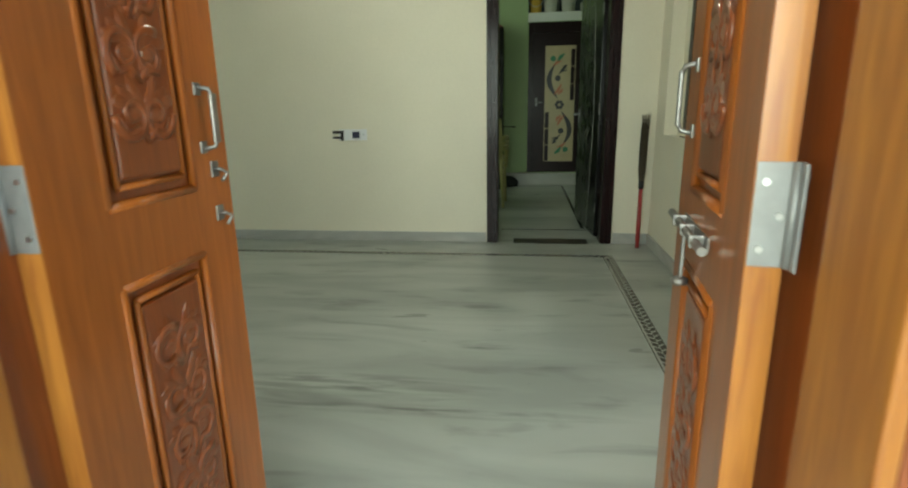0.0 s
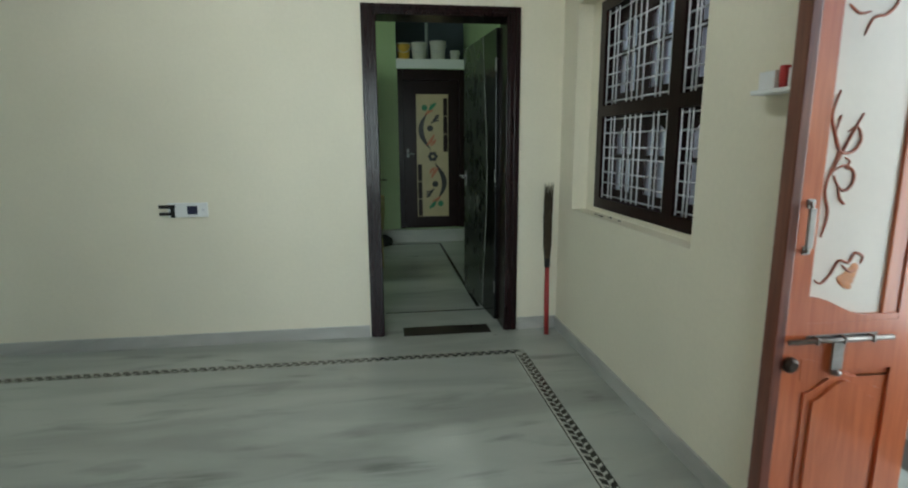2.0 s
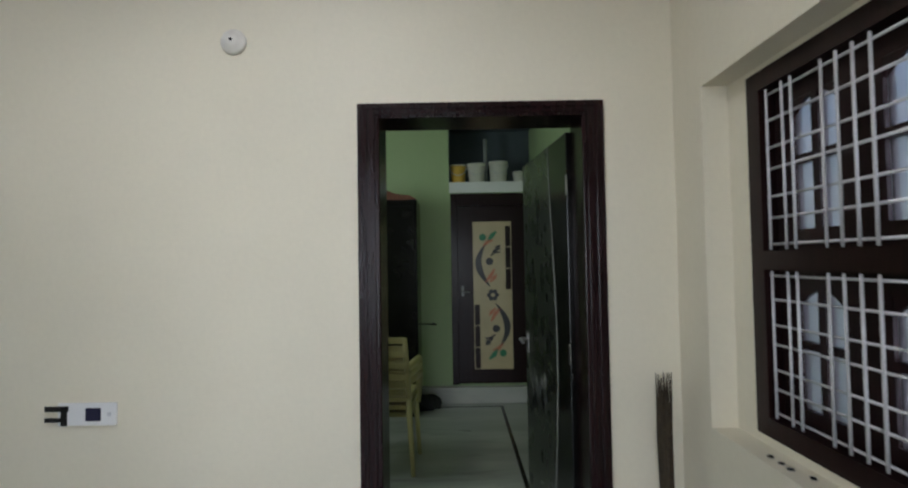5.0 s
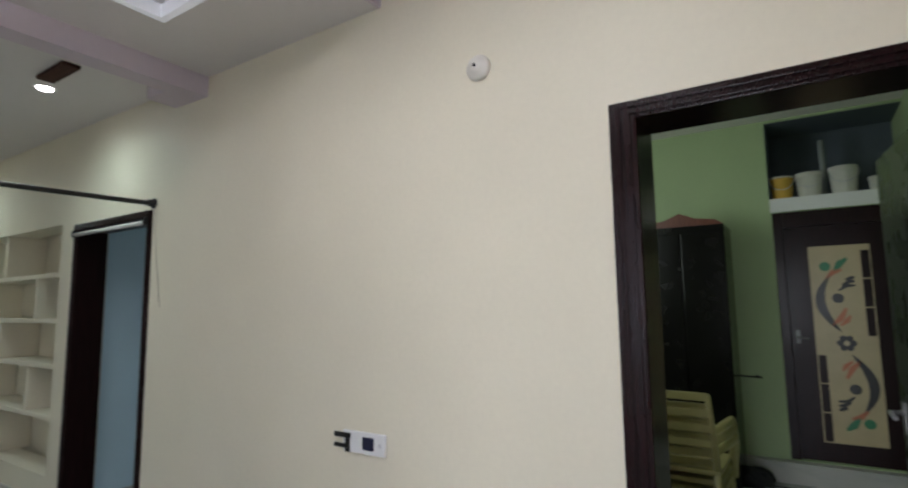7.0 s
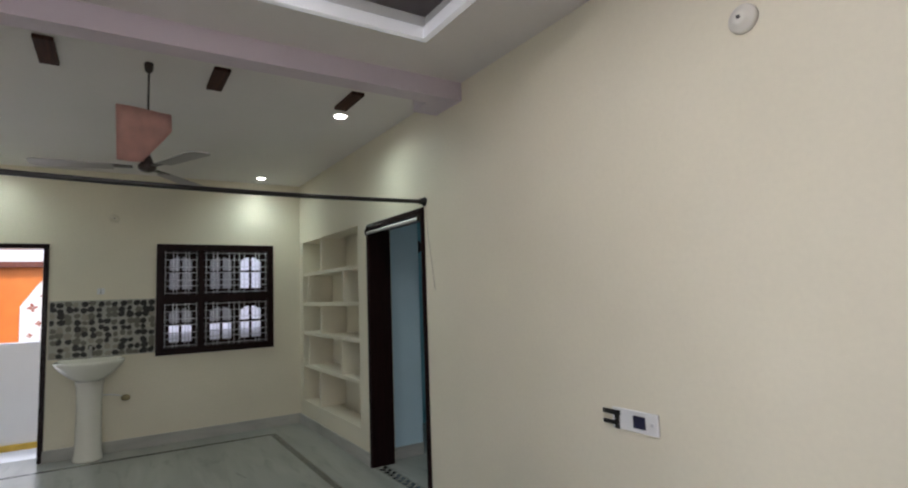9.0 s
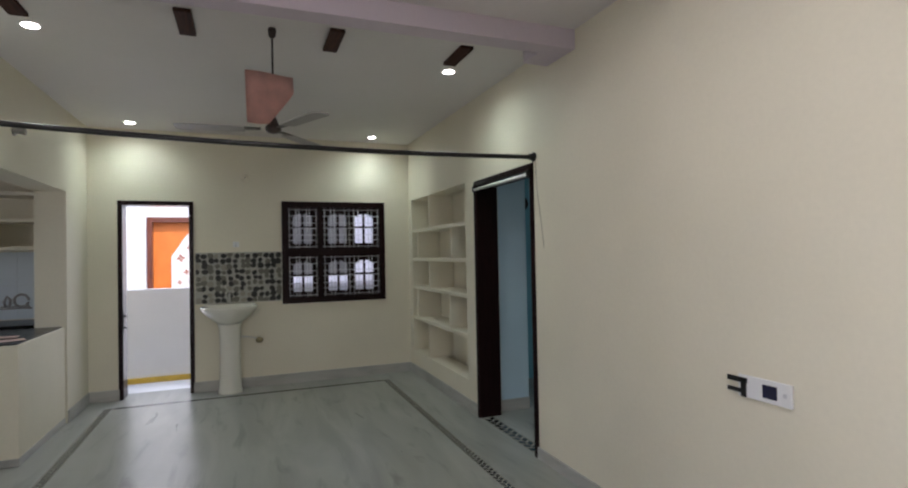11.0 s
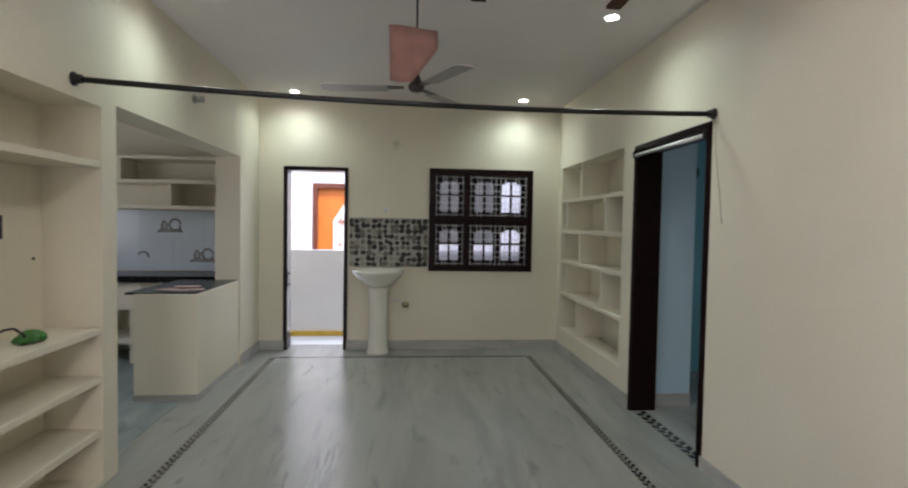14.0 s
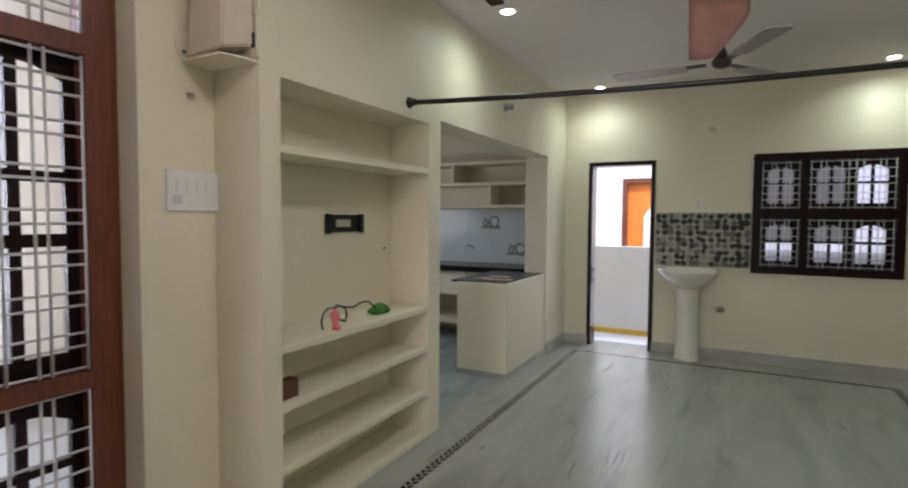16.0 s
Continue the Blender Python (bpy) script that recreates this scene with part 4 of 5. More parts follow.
for y, z, q in ((1.655, 0.49, 0), (2.0, 0.17, 1), (1.32, 0.13, 2)):
    bm = bmesh.new()
    if q < 2:
        for e in (0.0, 0.018):
            tube(bm, [(0.010, y - 0.13 + e, z - 0.065 + e), (0.010, y + 0.14 - e, z - 0.065 + e)], 0.008, 6)
        tube(bm, [(0.010, y - 0.07, z - 0.05), (0.010, y - 0.085, z), (0.010, y - 0.06, z + 0.055), (0.010, y - 0.03, z + 0.02), (0.010, y - 0.04, z - 0.05)], 0.013, 6)
    tube(bm, [(0.010, y + 0.055 + 0.06 * math.cos(a), z + 0.01 + 0.06 * math.sin(a)) for a in (i * 0.5 for i in range(13 if q != 2 else 6))], [0.012] * (13 if q != 2 else 6), 6)
    part("printed_motif", bm, M_MOTIF, tiles, "grey printed cup motif")
M_PAPER = mat("printed_paper", (0.72, 0.52, 0.48), 0.7, var=0.2, scale=25, bump=0.02)
for x, y, r in ((-4.68, 0.70, 70), (-4.72, 0.84, -65), (-4.90, 0.74, 100)):
    bm = bmesh.new()
    prism(bm, [(-0.1, -0.07), (0.1, -0.07), (0.105, 0.03), (0.095, 0.07), (-0.1, 0.07)], 0, 0.002)
    solo("paper_sheet", bm, M_PAPER, pose(x, y, 0.8602 + 0.0022 * (r > 0) + 0.0022 * (r > 30), 0, 0, r), "loose pink and red printed paper on the granite", "paper", "papers on the counter")

# ---- west end: wash basin, tiles, outside ----
wt = tagged(thing("basin_tiles", pose(XW, 1.985, 0.945), "white wall tiles with black and grey pebble pattern", "tiles"), kind="structure")
for j in range(3):
    for k in range(2):
        part("tile", bx(0.0005, 0.008, 0.3 * j + 0.001, min(0.3 * j + 0.299, 0.898), 0.28 * k + 0.001, 0.28 * k + 0.279, 0.002), mat("pale_tile", (0.46, 0.45, 0.39), 0.4, var=0.06, spec=0.3) if j + k == 0 else bpy.data.materials["pale_tile"], wt)
M_PEB, _nt, _b = nodes_of("pebble_glaze")
_g = _nt.nodes.new("ShaderNodeNewGeometry")
_r = _nt.nodes.new("ShaderNodeValToRGB")
_r.color_ramp.interpolation = "CONSTANT"
_r.color_ramp.elements[0].color = (0.022, 0.022, 0.019, 1)
_r.color_ramp.elements[1].position, _r.color_ramp.elements[1].color = 0.56, (0.16, 0.15, 0.12, 1)
_e = _r.color_ramp.elements.new(0.9)
_e.color = (0.32, 0.30, 0.24, 1)
_nt.links.new(_g.outputs["Random Per Island"], _r.inputs[0])
_nt.links.new(_r.outputs[0], _b.inputs["Base Color"])
_b.inputs["Roughness"].default_value = 0.4
_b.inputs["Specular IOR Level"].default_value = 0.3
rnd = random.Random(5)
bm = bmesh.new()
for j in range(14):
    for k in range(9):
        if rnd.random() < 0.03:
            continue
        cy, cz = 0.03 + 0.064 * j + rnd.uniform(-0.012, 0.012), 0.03 + 0.062 * k + rnd.uniform(-0.012, 0.012)
        a0, rx, rz = rnd.uniform(0, 3.1), rnd.uniform(0.026, 0.038), rnd.uniform(0.78, 1.0)
        out = []
        for i in range(9):
            a = 2 * math.pi * i / 9
            u, w = rx * math.cos(a) * (1 + 0.12 * math.sin(3 * a + a0)), rx * rz * math.sin(a)
            out.append((min(0.89, max(0.008, cy + u * math.cos(a0) - w * math.sin(a0))), min(0.55, max(0.008, cz + u * math.sin(a0) + w * math.cos(a0)))))
        prism_v = [bm.verts.new((0.0075, p[0], p[1])) for p in out], [bm.verts.new((0.0135, p[0], p[1])) for p in out]
        bm.faces.new(prism_v[1])
        for i in range(9):
            bm.faces.new((prism_v[0][i], prism_v[0][(i + 1) % 9], prism_v[1][(i + 1) % 9], prism_v[1][i]))
peb = part("pebbles", bm, M_PEB, wt, "glazed black and grey pebble shapes")
peb["kind"] = "stuff"

basin = thing("wash_basin", pose(XW, 2.33, 0), "cream ceramic pedestal wash basin", "basin")
bm = bmesh.new()
lathe(bm, [(0.132, 0), (0.130, 0.02), (0.118, 0.06), (0.108, 0.2), (0.104, 0.5), (0.112, 0.68), (0.14, 0.80)], 20, (0.145, 0, 0), 0.98)
part("pedestal", bm, M_CERAMIC, basin)
bm = bmesh.new()
lathe(bm, [(0.09, 0.74), (0.16, 0.79), (0.235, 0.86), (0.265, 0.905), (0.272, 0.925), (0.265, 0.935), (0.245, 0.932), (0.22, 0.90), (0.15, 0.83), (0.05, 0.81)], 28, (0.235, 0, 0), 1.05)
for v in bm.verts:
    v.co.x = max(0.003, v.co.x)
part("bowl", bm, M_CERAMIC, basin)
part("back_ledge", bx(0.003, 0.12, -0.26, 0.26, 0.87, 0.945, 0.012), M_CERAMIC, basin)
bm = bmesh.new()
tube(bm, [(0.07, 0, 0.945), (0.07, 0, 1.03), (0.09, 0, 1.05), (0.16, 0, 1.045), (0.17, 0, 1.02)], 0.012, 8)
lathe(bm, [(0.02, 0.945), (0.02, 0.955), (0.012, 0.965)], 12, (0.07, 0, 0))
part("tap", bm, M_STEEL, basin, "chrome tap")
vl = thing("water_valve", pose(XW, 2.63, 0.525), "small brass stop valve with a thin pipe", "valve")
bm = bmesh.new()
tube(bm, [(0.0, 0, 0), (0.06, 0, 0)], 0.012, 8)
lathe(bm, [(0.012, -0.03), (0.034, -0.022), (0.042, 0.0), (0.036, 0.02), (0.014, 0.03)], 12, (0.05, 0, 0.0))
part("knob", bm, mat("tarnished_brass", (0.40, 0.34, 0.20), 0.45, metal=0.6, var=0.2, scale=20), vl, "tarnished brass knob")
bm = bmesh.new()
tube(bm, [(0.05, 0, 0), (0.07, -0.05, 0.03), (0.09, -0.12, 0.05), (0.13, -0.2, 0.06), (0.17, -0.26, 0.1)], 0.006, 6)
part("pipe", bm, M_WHITEMETAL, vl, "pale flexible water pipe")


def wall_disc(m, r, material, label, name="ceiling_rose", category="electrical fitting"):
    """A turned plastic fitting on a wall."""
    t = thing(name, m, label, category)
    bm = bmesh.new()
    lathe(bm, [(r, 0), (r, 0.012), (r * 0.86, 0.022), (r * 0.62, 0.024), (r * 0.55, 0.034), (r * 0.2, 0.038)], 24)
    part("base", bm, material, t)
    bm = bmesh.new()
    lathe(bm, [(r * 0.13, 0.037), (r * 0.12, 0.043)], 10)
    part("screw", bm, M_BLACKMETAL, t)
    return t


wall_disc(pose(-0.722, YN, 2.386, 90, 0, 0), 0.052, mat("ivory_plastic", (0.76, 0.73, 0.67), 0.45, var=0.03, scale=9, bump=0.0), "round white plastic fitting on the cream wall")
wall_disc(pose(XW, 2.5, 2.33, 0, 90, 0), 0.045, M_WALL, "round cream painted wall fitting above the basin")
small = thing("wall_hook", pose(XW, 2.40, 1.59), "small pale wall hook with two screws above the tiles", "hook")
part("plate", bx(0, 0.008, -0.032, 0.032, -0.03, 0.03, 0.003), M_PLASTIC, small)
bm = bmesh.new()
tube(bm, [(0.005, 0, -0.015), (0.04, 0, -0.02), (0.05, 0, 0.005), (0.042, 0, 0.03)], 0.007, 6)
for y in (-0.02, 0.02):
    tube(bm, [(0.007, y, 0.015), (0.012, y, 0.015)], 0.005, 6)
part("hook_arm", bm, M_STEEL, small, "dull steel hook and screws")
lh = thing("lamp_holder", pose(-4.35, YS, 2.36, -90, 0, 0), "small grey bulb holder without a bulb", "lamp holder")
bm = bmesh.new()
lathe(bm, [(0.035, 0), (0.033, 0.012), (0.02, 0.016), (0.022, 0.05), (0.026, 0.07), (0.02, 0.072)], 16)
part("socket", bm, M_WORN, lh)

setting("pavement_balcony", bx(-7.12, -6.43, 0.2, 4.8, -0.12, -0.004), M_WHITE, "white stone balcony floor", "pavement")
setting("wall_parapet", bx(-7.12, -7.0, 0.2, 5.2, -0.12, 1.09, 0.01), M_WHITE, "white balcony parapet", "wall")
M_YELLOW = mat("yellow_road_paint", (0.68, 0.45, 0.06), 0.6, var=0.1, scale=9)
setting("trim_balcony", bx(-7.0, -6.96, 1.0, 2.4, -0.004, 0.055, 0.004), M_YELLOW, "yellow painted kerb at the parapet's foot", "trim")
nb = thing("neighbour_house", pose(-9.6, 0.0, -0.5), "white neighbouring house with an orange door", "house")
part("wall", slab((-0.25, 0), (-6, 9), (0, 5.5), (-1, 1, 1.02, 2.0, 0.9, 2.62)), M_WHITE, nb)
nd = part("door", bx(-0.12, -0.08, 1.1, 1.92, 0.9, 2.56), mat("orange_door_paint", (0.72, 0.20, 0.03), 0.45, var=0.08, scale=4), nb, "orange painted door")
part("door_frame", slab((-0.14, 0.02), (1.02, 2.0), (0.9, 2.62), (-1, 1, 1.10, 1.92, 0, 2.54)), M_REDWOOD, nb)
bm = bmesh.new()
prism(bm, [(1.36, 0.95), (1.72, 0.95), (1.72, 2.28), (1.62, 2.36), (1.54, 2.26), (1.44, 2.10), (1.36, 1.98)], -0.078, -0.07, Matrix(((0, 0, 1, 0), (1, 0, 0, 0), (0, 1, 0, 0), (0, 0, 0, 1))))
dp = part("door_panel", bm, M_FROST, nd, "cream arched door panel")
bm = bmesh.new()
for y, z, r in ((1.50, 1.95, 0.05), (1.58, 1.72, 0.035), (1.48, 1.55, 0.03), (1.60, 1.40, 0.05), (1.50, 1.22, 0.03), (1.62, 2.12, 0.03)):
    for q in range(4):
        g = bmesh.ops.create_uvsphere(bm, u_segments=8, v_segments=4, radius=r * 0.7)
        bmesh.ops.scale(bm, vec=(0.05, 1.0, 0.5), verts=g["verts"])
        bmesh.ops.transform(bm, matrix=pose(-0.069, y + r * 0.7 * math.cos(q * 1.6), z + r * 0.7 * math.sin(q * 1.6), 90 * q + 30, 0, 0), verts=g["verts"])
part("painted_motif", bm, M_RUST, dp, "rust red painted flowers")["kind"] = "stuff"
# close the outside: porch before the entrance, neighbours round the side openings
setting("floor_porch", bx(-3.2, 3.4, -3.4, 0.48, -0.12, -0.002), M_FLOORK, "grey marble porch floor", "floor")
# unseen slab, added; its depth sets how much sky light reaches the porch
setting("ceiling_porch", bx(-3.1, 3.4, -0.45, 0.48, 2.9, 3.02), M_CEIL, "unseen white slab added over the porch", "ceiling")
setting("wall_porch", bx(-3.2, 3.4, -3.5, -3.4, -0.12, 1.0), M_WHITE, "white porch parapet", "wall")
setting("wall_side", bx(3.0, 3.15, 0.5, 9.0, -0.5, 4.2), M_WHITE, "white wall of the next house", "wall")

# ---- lamps in the ceiling ----


def downlight(x, y, h=H, watts=5.0, group="downlights of the dining end"):
    d = thing("downlight", pose(x, y, h), "round white recessed ceiling downlight, lit", "ceiling lamp", group)
    bm = bmesh.new()
    lathe(bm, [(0.036, -0.004), (0.056, -0.007), (0.060, -0.002), (0.058, 0.0)], 24)
    part("rim", bm, M_PLASTIC, d)
    bm = bmesh.new()
    lathe(bm, [(0.042, -0.0085), (0.036, -0.0105)], 20)
    part("diffuser", bm, M_LAMP, d, "glowing round diffuser")
    lamp = new("downlight_lamp", bpy.data.lights.new("downlight_lamp", "SPOT"))
    lamp.data.energy, lamp.data.spot_size, lamp.data.spot_blend = watts, radians(168 if h == H else 178), 1.0 if h == H else 0.55
    lamp.data.shadow_soft_size, lamp.data.color = 0.08 if h == H else 0.15, (0.80, 1.0, 0.88) if h == H else (1.0, 0.98, 0.92)
    lamp.matrix_world = look((x, y, h - 0.03), (x, y, 0))


for x, y, w in ((-3.5, 3.93, 10.5), (-3.5, 1.36, 9.0), (-5.88, 3.88, 10.0), (-5.88, 1.44, 10.0)):
    downlight(x, y, H, w)
downlight(-1.82, 2.7, HT, 8, "lamp in the ceiling tray")
# unseen lamp, added to brighten the upper walls of the entrance end
downlight(-0.45, 2.8, HT, 38, "lamp over the entrance end")
M_STRIP = wood("ceiling_strip_wood", (0.035, 0.016, 0.012), (0.085, 0.036, 0.026), 0.7, 0.0, "x", spec=0.15)
for y in (1.36, 2.19, 3.03, 3.87):
    solo("ceiling_strip", bx(-0.17, 0.17, -0.045, 0.045, -0.022, 0.0, 0.003), M_STRIP, pose(-3.165, y, H), "dark brown wooden strip on the ceiling", "ceiling strip", "strips behind the beam")

# ---- ceiling fan ----
fan = thing("ceiling_fan", pose(-3.12, 2.66, H), "brown ceiling fan on a long rod", "ceiling fan")
M_FAN = mat("dark_brown_enamel", (0.035, 0.02, 0.016), 0.35, var=0.15, scale=8)
M_BLADE = mat("pale_grey_blade", (0.40, 0.375, 0.365), 0.45, var=0.08, scale=6)
bm = bmesh.new()
lathe(bm, [(0.008, -0.06), (0.02, -0.05), (0.025, -0.01), (0.02, 0.0)], 16)
part("canopy", bm, M_FAN, fan)
bm = bmesh.new()
tube(bm, [(0, 0, -0.05), (0, 0, -0.52)], 0.0055, 8)
part("rod", bm, M_FAN, fan)
bm = bmesh.new()
lathe(bm, [(0.012, -0.63), (0.032, -0.625), (0.046, -0.61), (0.046, -0.592), (0.032, -0.575), (0.010, -0.52)], 24)
part("motor", bm, M_FAN, fan)
for k in range(3):
    a = math.radians(25 + 120 * k)
    bm = bmesh.new()
    m4 = pose(0, 0, -0.61, 0, 0, math.degrees(a)) @ pose(0, 0, 0, 4, 0, 0)
    prism(bm, [(0.16, -0.045), (0.50, -0.062), (0.53, -0.04), (0.53, 0.04), (0.50, 0.06), (0.16, 0.045)], -0.003, 0.003, m4)
    bl = part("blade", bm, M_BLADE, fan)
    bm = bmesh.new()
    prism(bm, [(0.07, -0.018), (0.2, -0.03), (0.2, 0.03), (0.07, 0.018)], 0.003, 0.008, m4)
    part("blade_arm", bm, M_FAN, bl)
M_CLOTH = mat("pink_cloth", (0.80, 0.50, 0.44), 0.85, var=0.1, scale=12, fine=200, bump=0.2)
bm = bmesh.new()
grid = []
for i in range(9):
    row = []
    for j in range(7):
        u, v = i / 8, j / 6
        wide = 0.27 * (1 - 0.55 * max(0.0, v - 0.35) / 0.65)
        row.append(bm.verts.new((0.012 * math.sin(5 * u + 2 * v), -0.155 + wide * u + 0.01 * v, -0.27 - 0.02 * u * (1 - v) - 0.31 * v)))
    grid.append(row)
for i in range(8):
    for j in range(6):
        f = bm.faces.new((grid[i][j], grid[i + 1][j], grid[i + 1][j + 1], grid[i][j + 1]))
        f.smooth = True
r = bmesh.ops.solidify(bm, geom=bm.faces[:], thickness=0.003)
solo("cloth", bm, M_CLOTH, pose(-3.095, 2.66, H), "pink cloth hung on the rod of the fan", "cloth")

# ---- curtain rod ----
rod = thing("curtain_rod", pose(-2.965, 2.7, 2.115), "long black curtain rod across the room", "curtain rod")
a, b = Vector((-0.113, 1.695, 0.0)), Vector((0.113, -1.695, 0.0))
bm = bmesh.new()
tube(bm, [a.lerp(b, k / 16) + Vector((0, 0, -0.035 * (1 - (2 * k / 16 - 1) ** 2))) for k in range(17)], 0.0145, 10)
part("rod", bm, M_BLACKMETAL, rod)
for e, s in ((a, 1), (b, -1)):
    bm = bmesh.new()
    lathe(bm, [(0.034, 0), (0.034, 0.008), (0.022, 0.014), (0.022, 0.04)], 16)
    bmesh.ops.transform(bm, matrix=Matrix.Translation(e + Vector((0, 0.004 * s, 0))) @ pose(0, 0, 0, 90 * s, 0, 0), verts=bm.verts)
    part("flange", bm, M_BLACKMETAL, rod)
# faint shadow crease down the wall, drawn as a thin beige tube
bm = bmesh.new()
tube(bm, [(0, 0, 0), (0.02, -0.002, -0.2), (0.06, -0.001, -0.4), (0.1, 0, -0.62)], 0.002, 5)
solo("wire", bm, mat("beige_shadow_line", (0.45, 0.40, 0.33), 0.6), pose(-3.06, YN - 0.004, 2.09), "thin beige line standing in for a faint shadow crease on the wall", "wire")

# ---- north wall things ----
so = thing("socket_plate", pose(-1.33, YN, 0.885, 0, 0, 180), "white socket plate with dark covers and black tape", "socket")
part("plate", bx(-0.135, 0.10, 0, 0.012, -0.045, 0.045, 0.004), M_PLASTIC, so)
M_INK = mat("dark_blue_tape", (0.012, 0.012, 0.05), 0.5, var=0.2)
part("cover", bx(-0.075, -0.015, 0.011, 0.018, -0.026, 0.026, 0.003), M_INK, so, "dark blue cover")
part("screw", bx(-0.115, -0.10, 0.011, 0.015, -0.008, 0.008, 0.002), M_WHITEMETAL, so)
for x0, x1, z0, z1 in ((0.055, 0.15, 0.012, 0.034), (0.07, 0.15, -0.03, -0.012), (0.06, 0.085, -0.045, 0.03)):
    part("tape", bx(x0, x1, 0.0115, 0.0165, z0, z1, 0.002), M_BLACKMETAL, so, "black tape")
broom = thing("broom", pose(0.962, 4.265, 0.0, -6, 1.2, 0), "grass broom with a red handle leaning in the corner", "broom")
bm = bmesh.new()
tube(bm, [(0, 0, 0), (0, 0, 0.2), (0, 0, 0.48)], [0.016, 0.017, 0.015], 10)
part("handle", bm, mat("red_plastic", (0.35, 0.03, 0.03), 0.4, var=0.1), broom, "dark red plastic handle")
bm = bmesh.new()
rb = random.Random(3)
for k in range(70):
    a, q = rb.uniform(0, 6.28), rb.uniform(0.2, 1)
    dx, dy = math.cos(a) * q, math.sin(a) * q
    tube(bm, [(0.010 * dx, 0.010 * dy, 0.45), (0.026 * dx, 0.02 * dy, 0.6), (0.03 * dx, 0.022 * dy, 0.8), (0.030 * dx + rb.uniform(-0.012, 0.012), 0.02 * dy, rb.uniform(0.90, 1.03))], [0.004, 0.004, 0.003, 0.0015], 4, False)
part("bristles", bm, mat("dry_grass", (0.075, 0.055, 0.032), 0.9, var=0.25, scale=30), broom, "dry brown grass bristles")
bm = bmesh.new()
tube(bm, [(0, 0, 0.46), (0, 0, 0.52)], 0.02, 10)
part("binding", bm, M_BLACKMETAL, broom)
ws = thing("wall_ledge", pose(XE, 2.36, 1.425), "small white wall ledge beside the window", "shelf")
part("board", bx(-0.055, 0, -0.12, 0.12, 0, 0.014, 0.004), M_WHITE, ws)
part("rim", bx(-0.010, 0, -0.12, 0.12, 0.014, 0.045, 0.003), M_WHITE, ws)
for y in (2.425, 2.305):
    solo("small_box", bx(-0.014, 0.014, -0.034, 0.034, 0, 0.052, 0.003), M_PLASTIC, pose(XE - 0.030, y, 1.439), "small white carton on the white ledge", "container", "cartons on the ledge")
bm = bmesh.new()
lathe(bm, [(0.012, 0), (0.014, 0.004), (0.015, 0.058), (0.012, 0.062)], 14)
solo("small_box", bm, mat("red_label", (0.5, 0.03, 0.03), 0.45, var=0.1), pose(XE - 0.032, 2.366, 1.439), "small red container on the white ledge", "container")
hb = thing("roller_blind", pose(-3.61, YN - 0.02, 2.0), "thin pale blind roller under the door head", "blind")
bm = bmesh.new()
tube(bm, [(-0.48, 0, 0), (0.48, 0, 0)], 0.014, 10)
part("roller", bm, M_PLASTIC, hb)
for x in (-0.485, 0.485):
    part("bracket", bx(x - 0.008, x + 0.008, -0.02, 0.02, -0.02, 0.03, 0.002), M_BLACKMETAL, hb)

# ---- green room behind the north door ----
YG = 7.94
setting("wall_green_west", bx(-2.0, -1.9, 4.62, 9.0, 0, HT), M_GREEN, "green painted wall", "wall")
setting("wall_green_east", bx(1.05, 1.2, 4.62, 9.0, 0, HT), M_GREEN, "green painted wall", "wall")
setting("wall_green_north", slab((-1.9, 1.05), (YG, 8.7), (0, HT), (0.11, 1.06, 7, 8.5, 2.32, 3.0), (0.12, 0.98, 7, 8.02, 0.17, 2.2)), M_GREEN, "green painted wall with a door and a loft above", "wall")
setting("ceiling_green", bx(-1.9, 1.05, 4.62, YG, 3.02, 3.08), M_CEIL, "white ceiling of the green room", "ceiling")
# thin slate grey shell over the loft's back, left side and top
M_LOFT = mat("slate_grey_faces", (0.10, 0.12, 0.15), 0.7, var=0.08, scale=3)
setting("wall_loft", slab((0.114, 1.049), (YG + 0.01, 8.496), (2.322, 2.996), (0.12, 1.06, 7, 8.49, 2.0, 2.99)), M_LOFT, "thin slate grey shell inside the loft", "wall")
setting("trim_loft", bx(0.11, 1.05, YG - 0.03, YG, 2.205, 2.32, 0.004), M_WHITE, "white front edge of the loft slab", "trim")
setting("trim_step", bx(-0.3, 1.05, YG - 0.10, YG, 0, 0.165, 0.005), M_SKIRT, "grey marble step at the inner door", "trim")
inner = thing("inner_door", pose(0.12, 8.0, 0.17), "dark brown inner door with a floral cream panel", "door")
part("leaf", bx(0.0, 0.86, 0.0, 0.04, 0, 2.03, 0.004), M_DARK, inner)
for a in ((0, 0.07, -0.05, 0, 0, 2.03), (0.79, 0.86, -0.05, 0, 0, 2.03), (0.07, 0.79, -0.05, 0, 1.90, 2.03)):
    part("frame", bx(*a, bev=0.005), M_DARK, inner)
M_CREAMP = mat("cream_laminate", (0.50, 0.40, 0.23), 0.35, var=0.06, scale=5)
pan = part("panel", bx(0.235, 0.65, -0.006, 0.0, 0.15, 1.73, 0.003), M_CREAMP, inner, "cream laminated panel")
M_GRN = mat("green_print", (0.03, 0.20, 0.09), 0.4)
M_RED = mat("orange_print", (0.50, 0.17, 0.08), 0.4)
M_INK = mat("black_print", (0.012, 0.011, 0.010), 0.35, var=0.1)


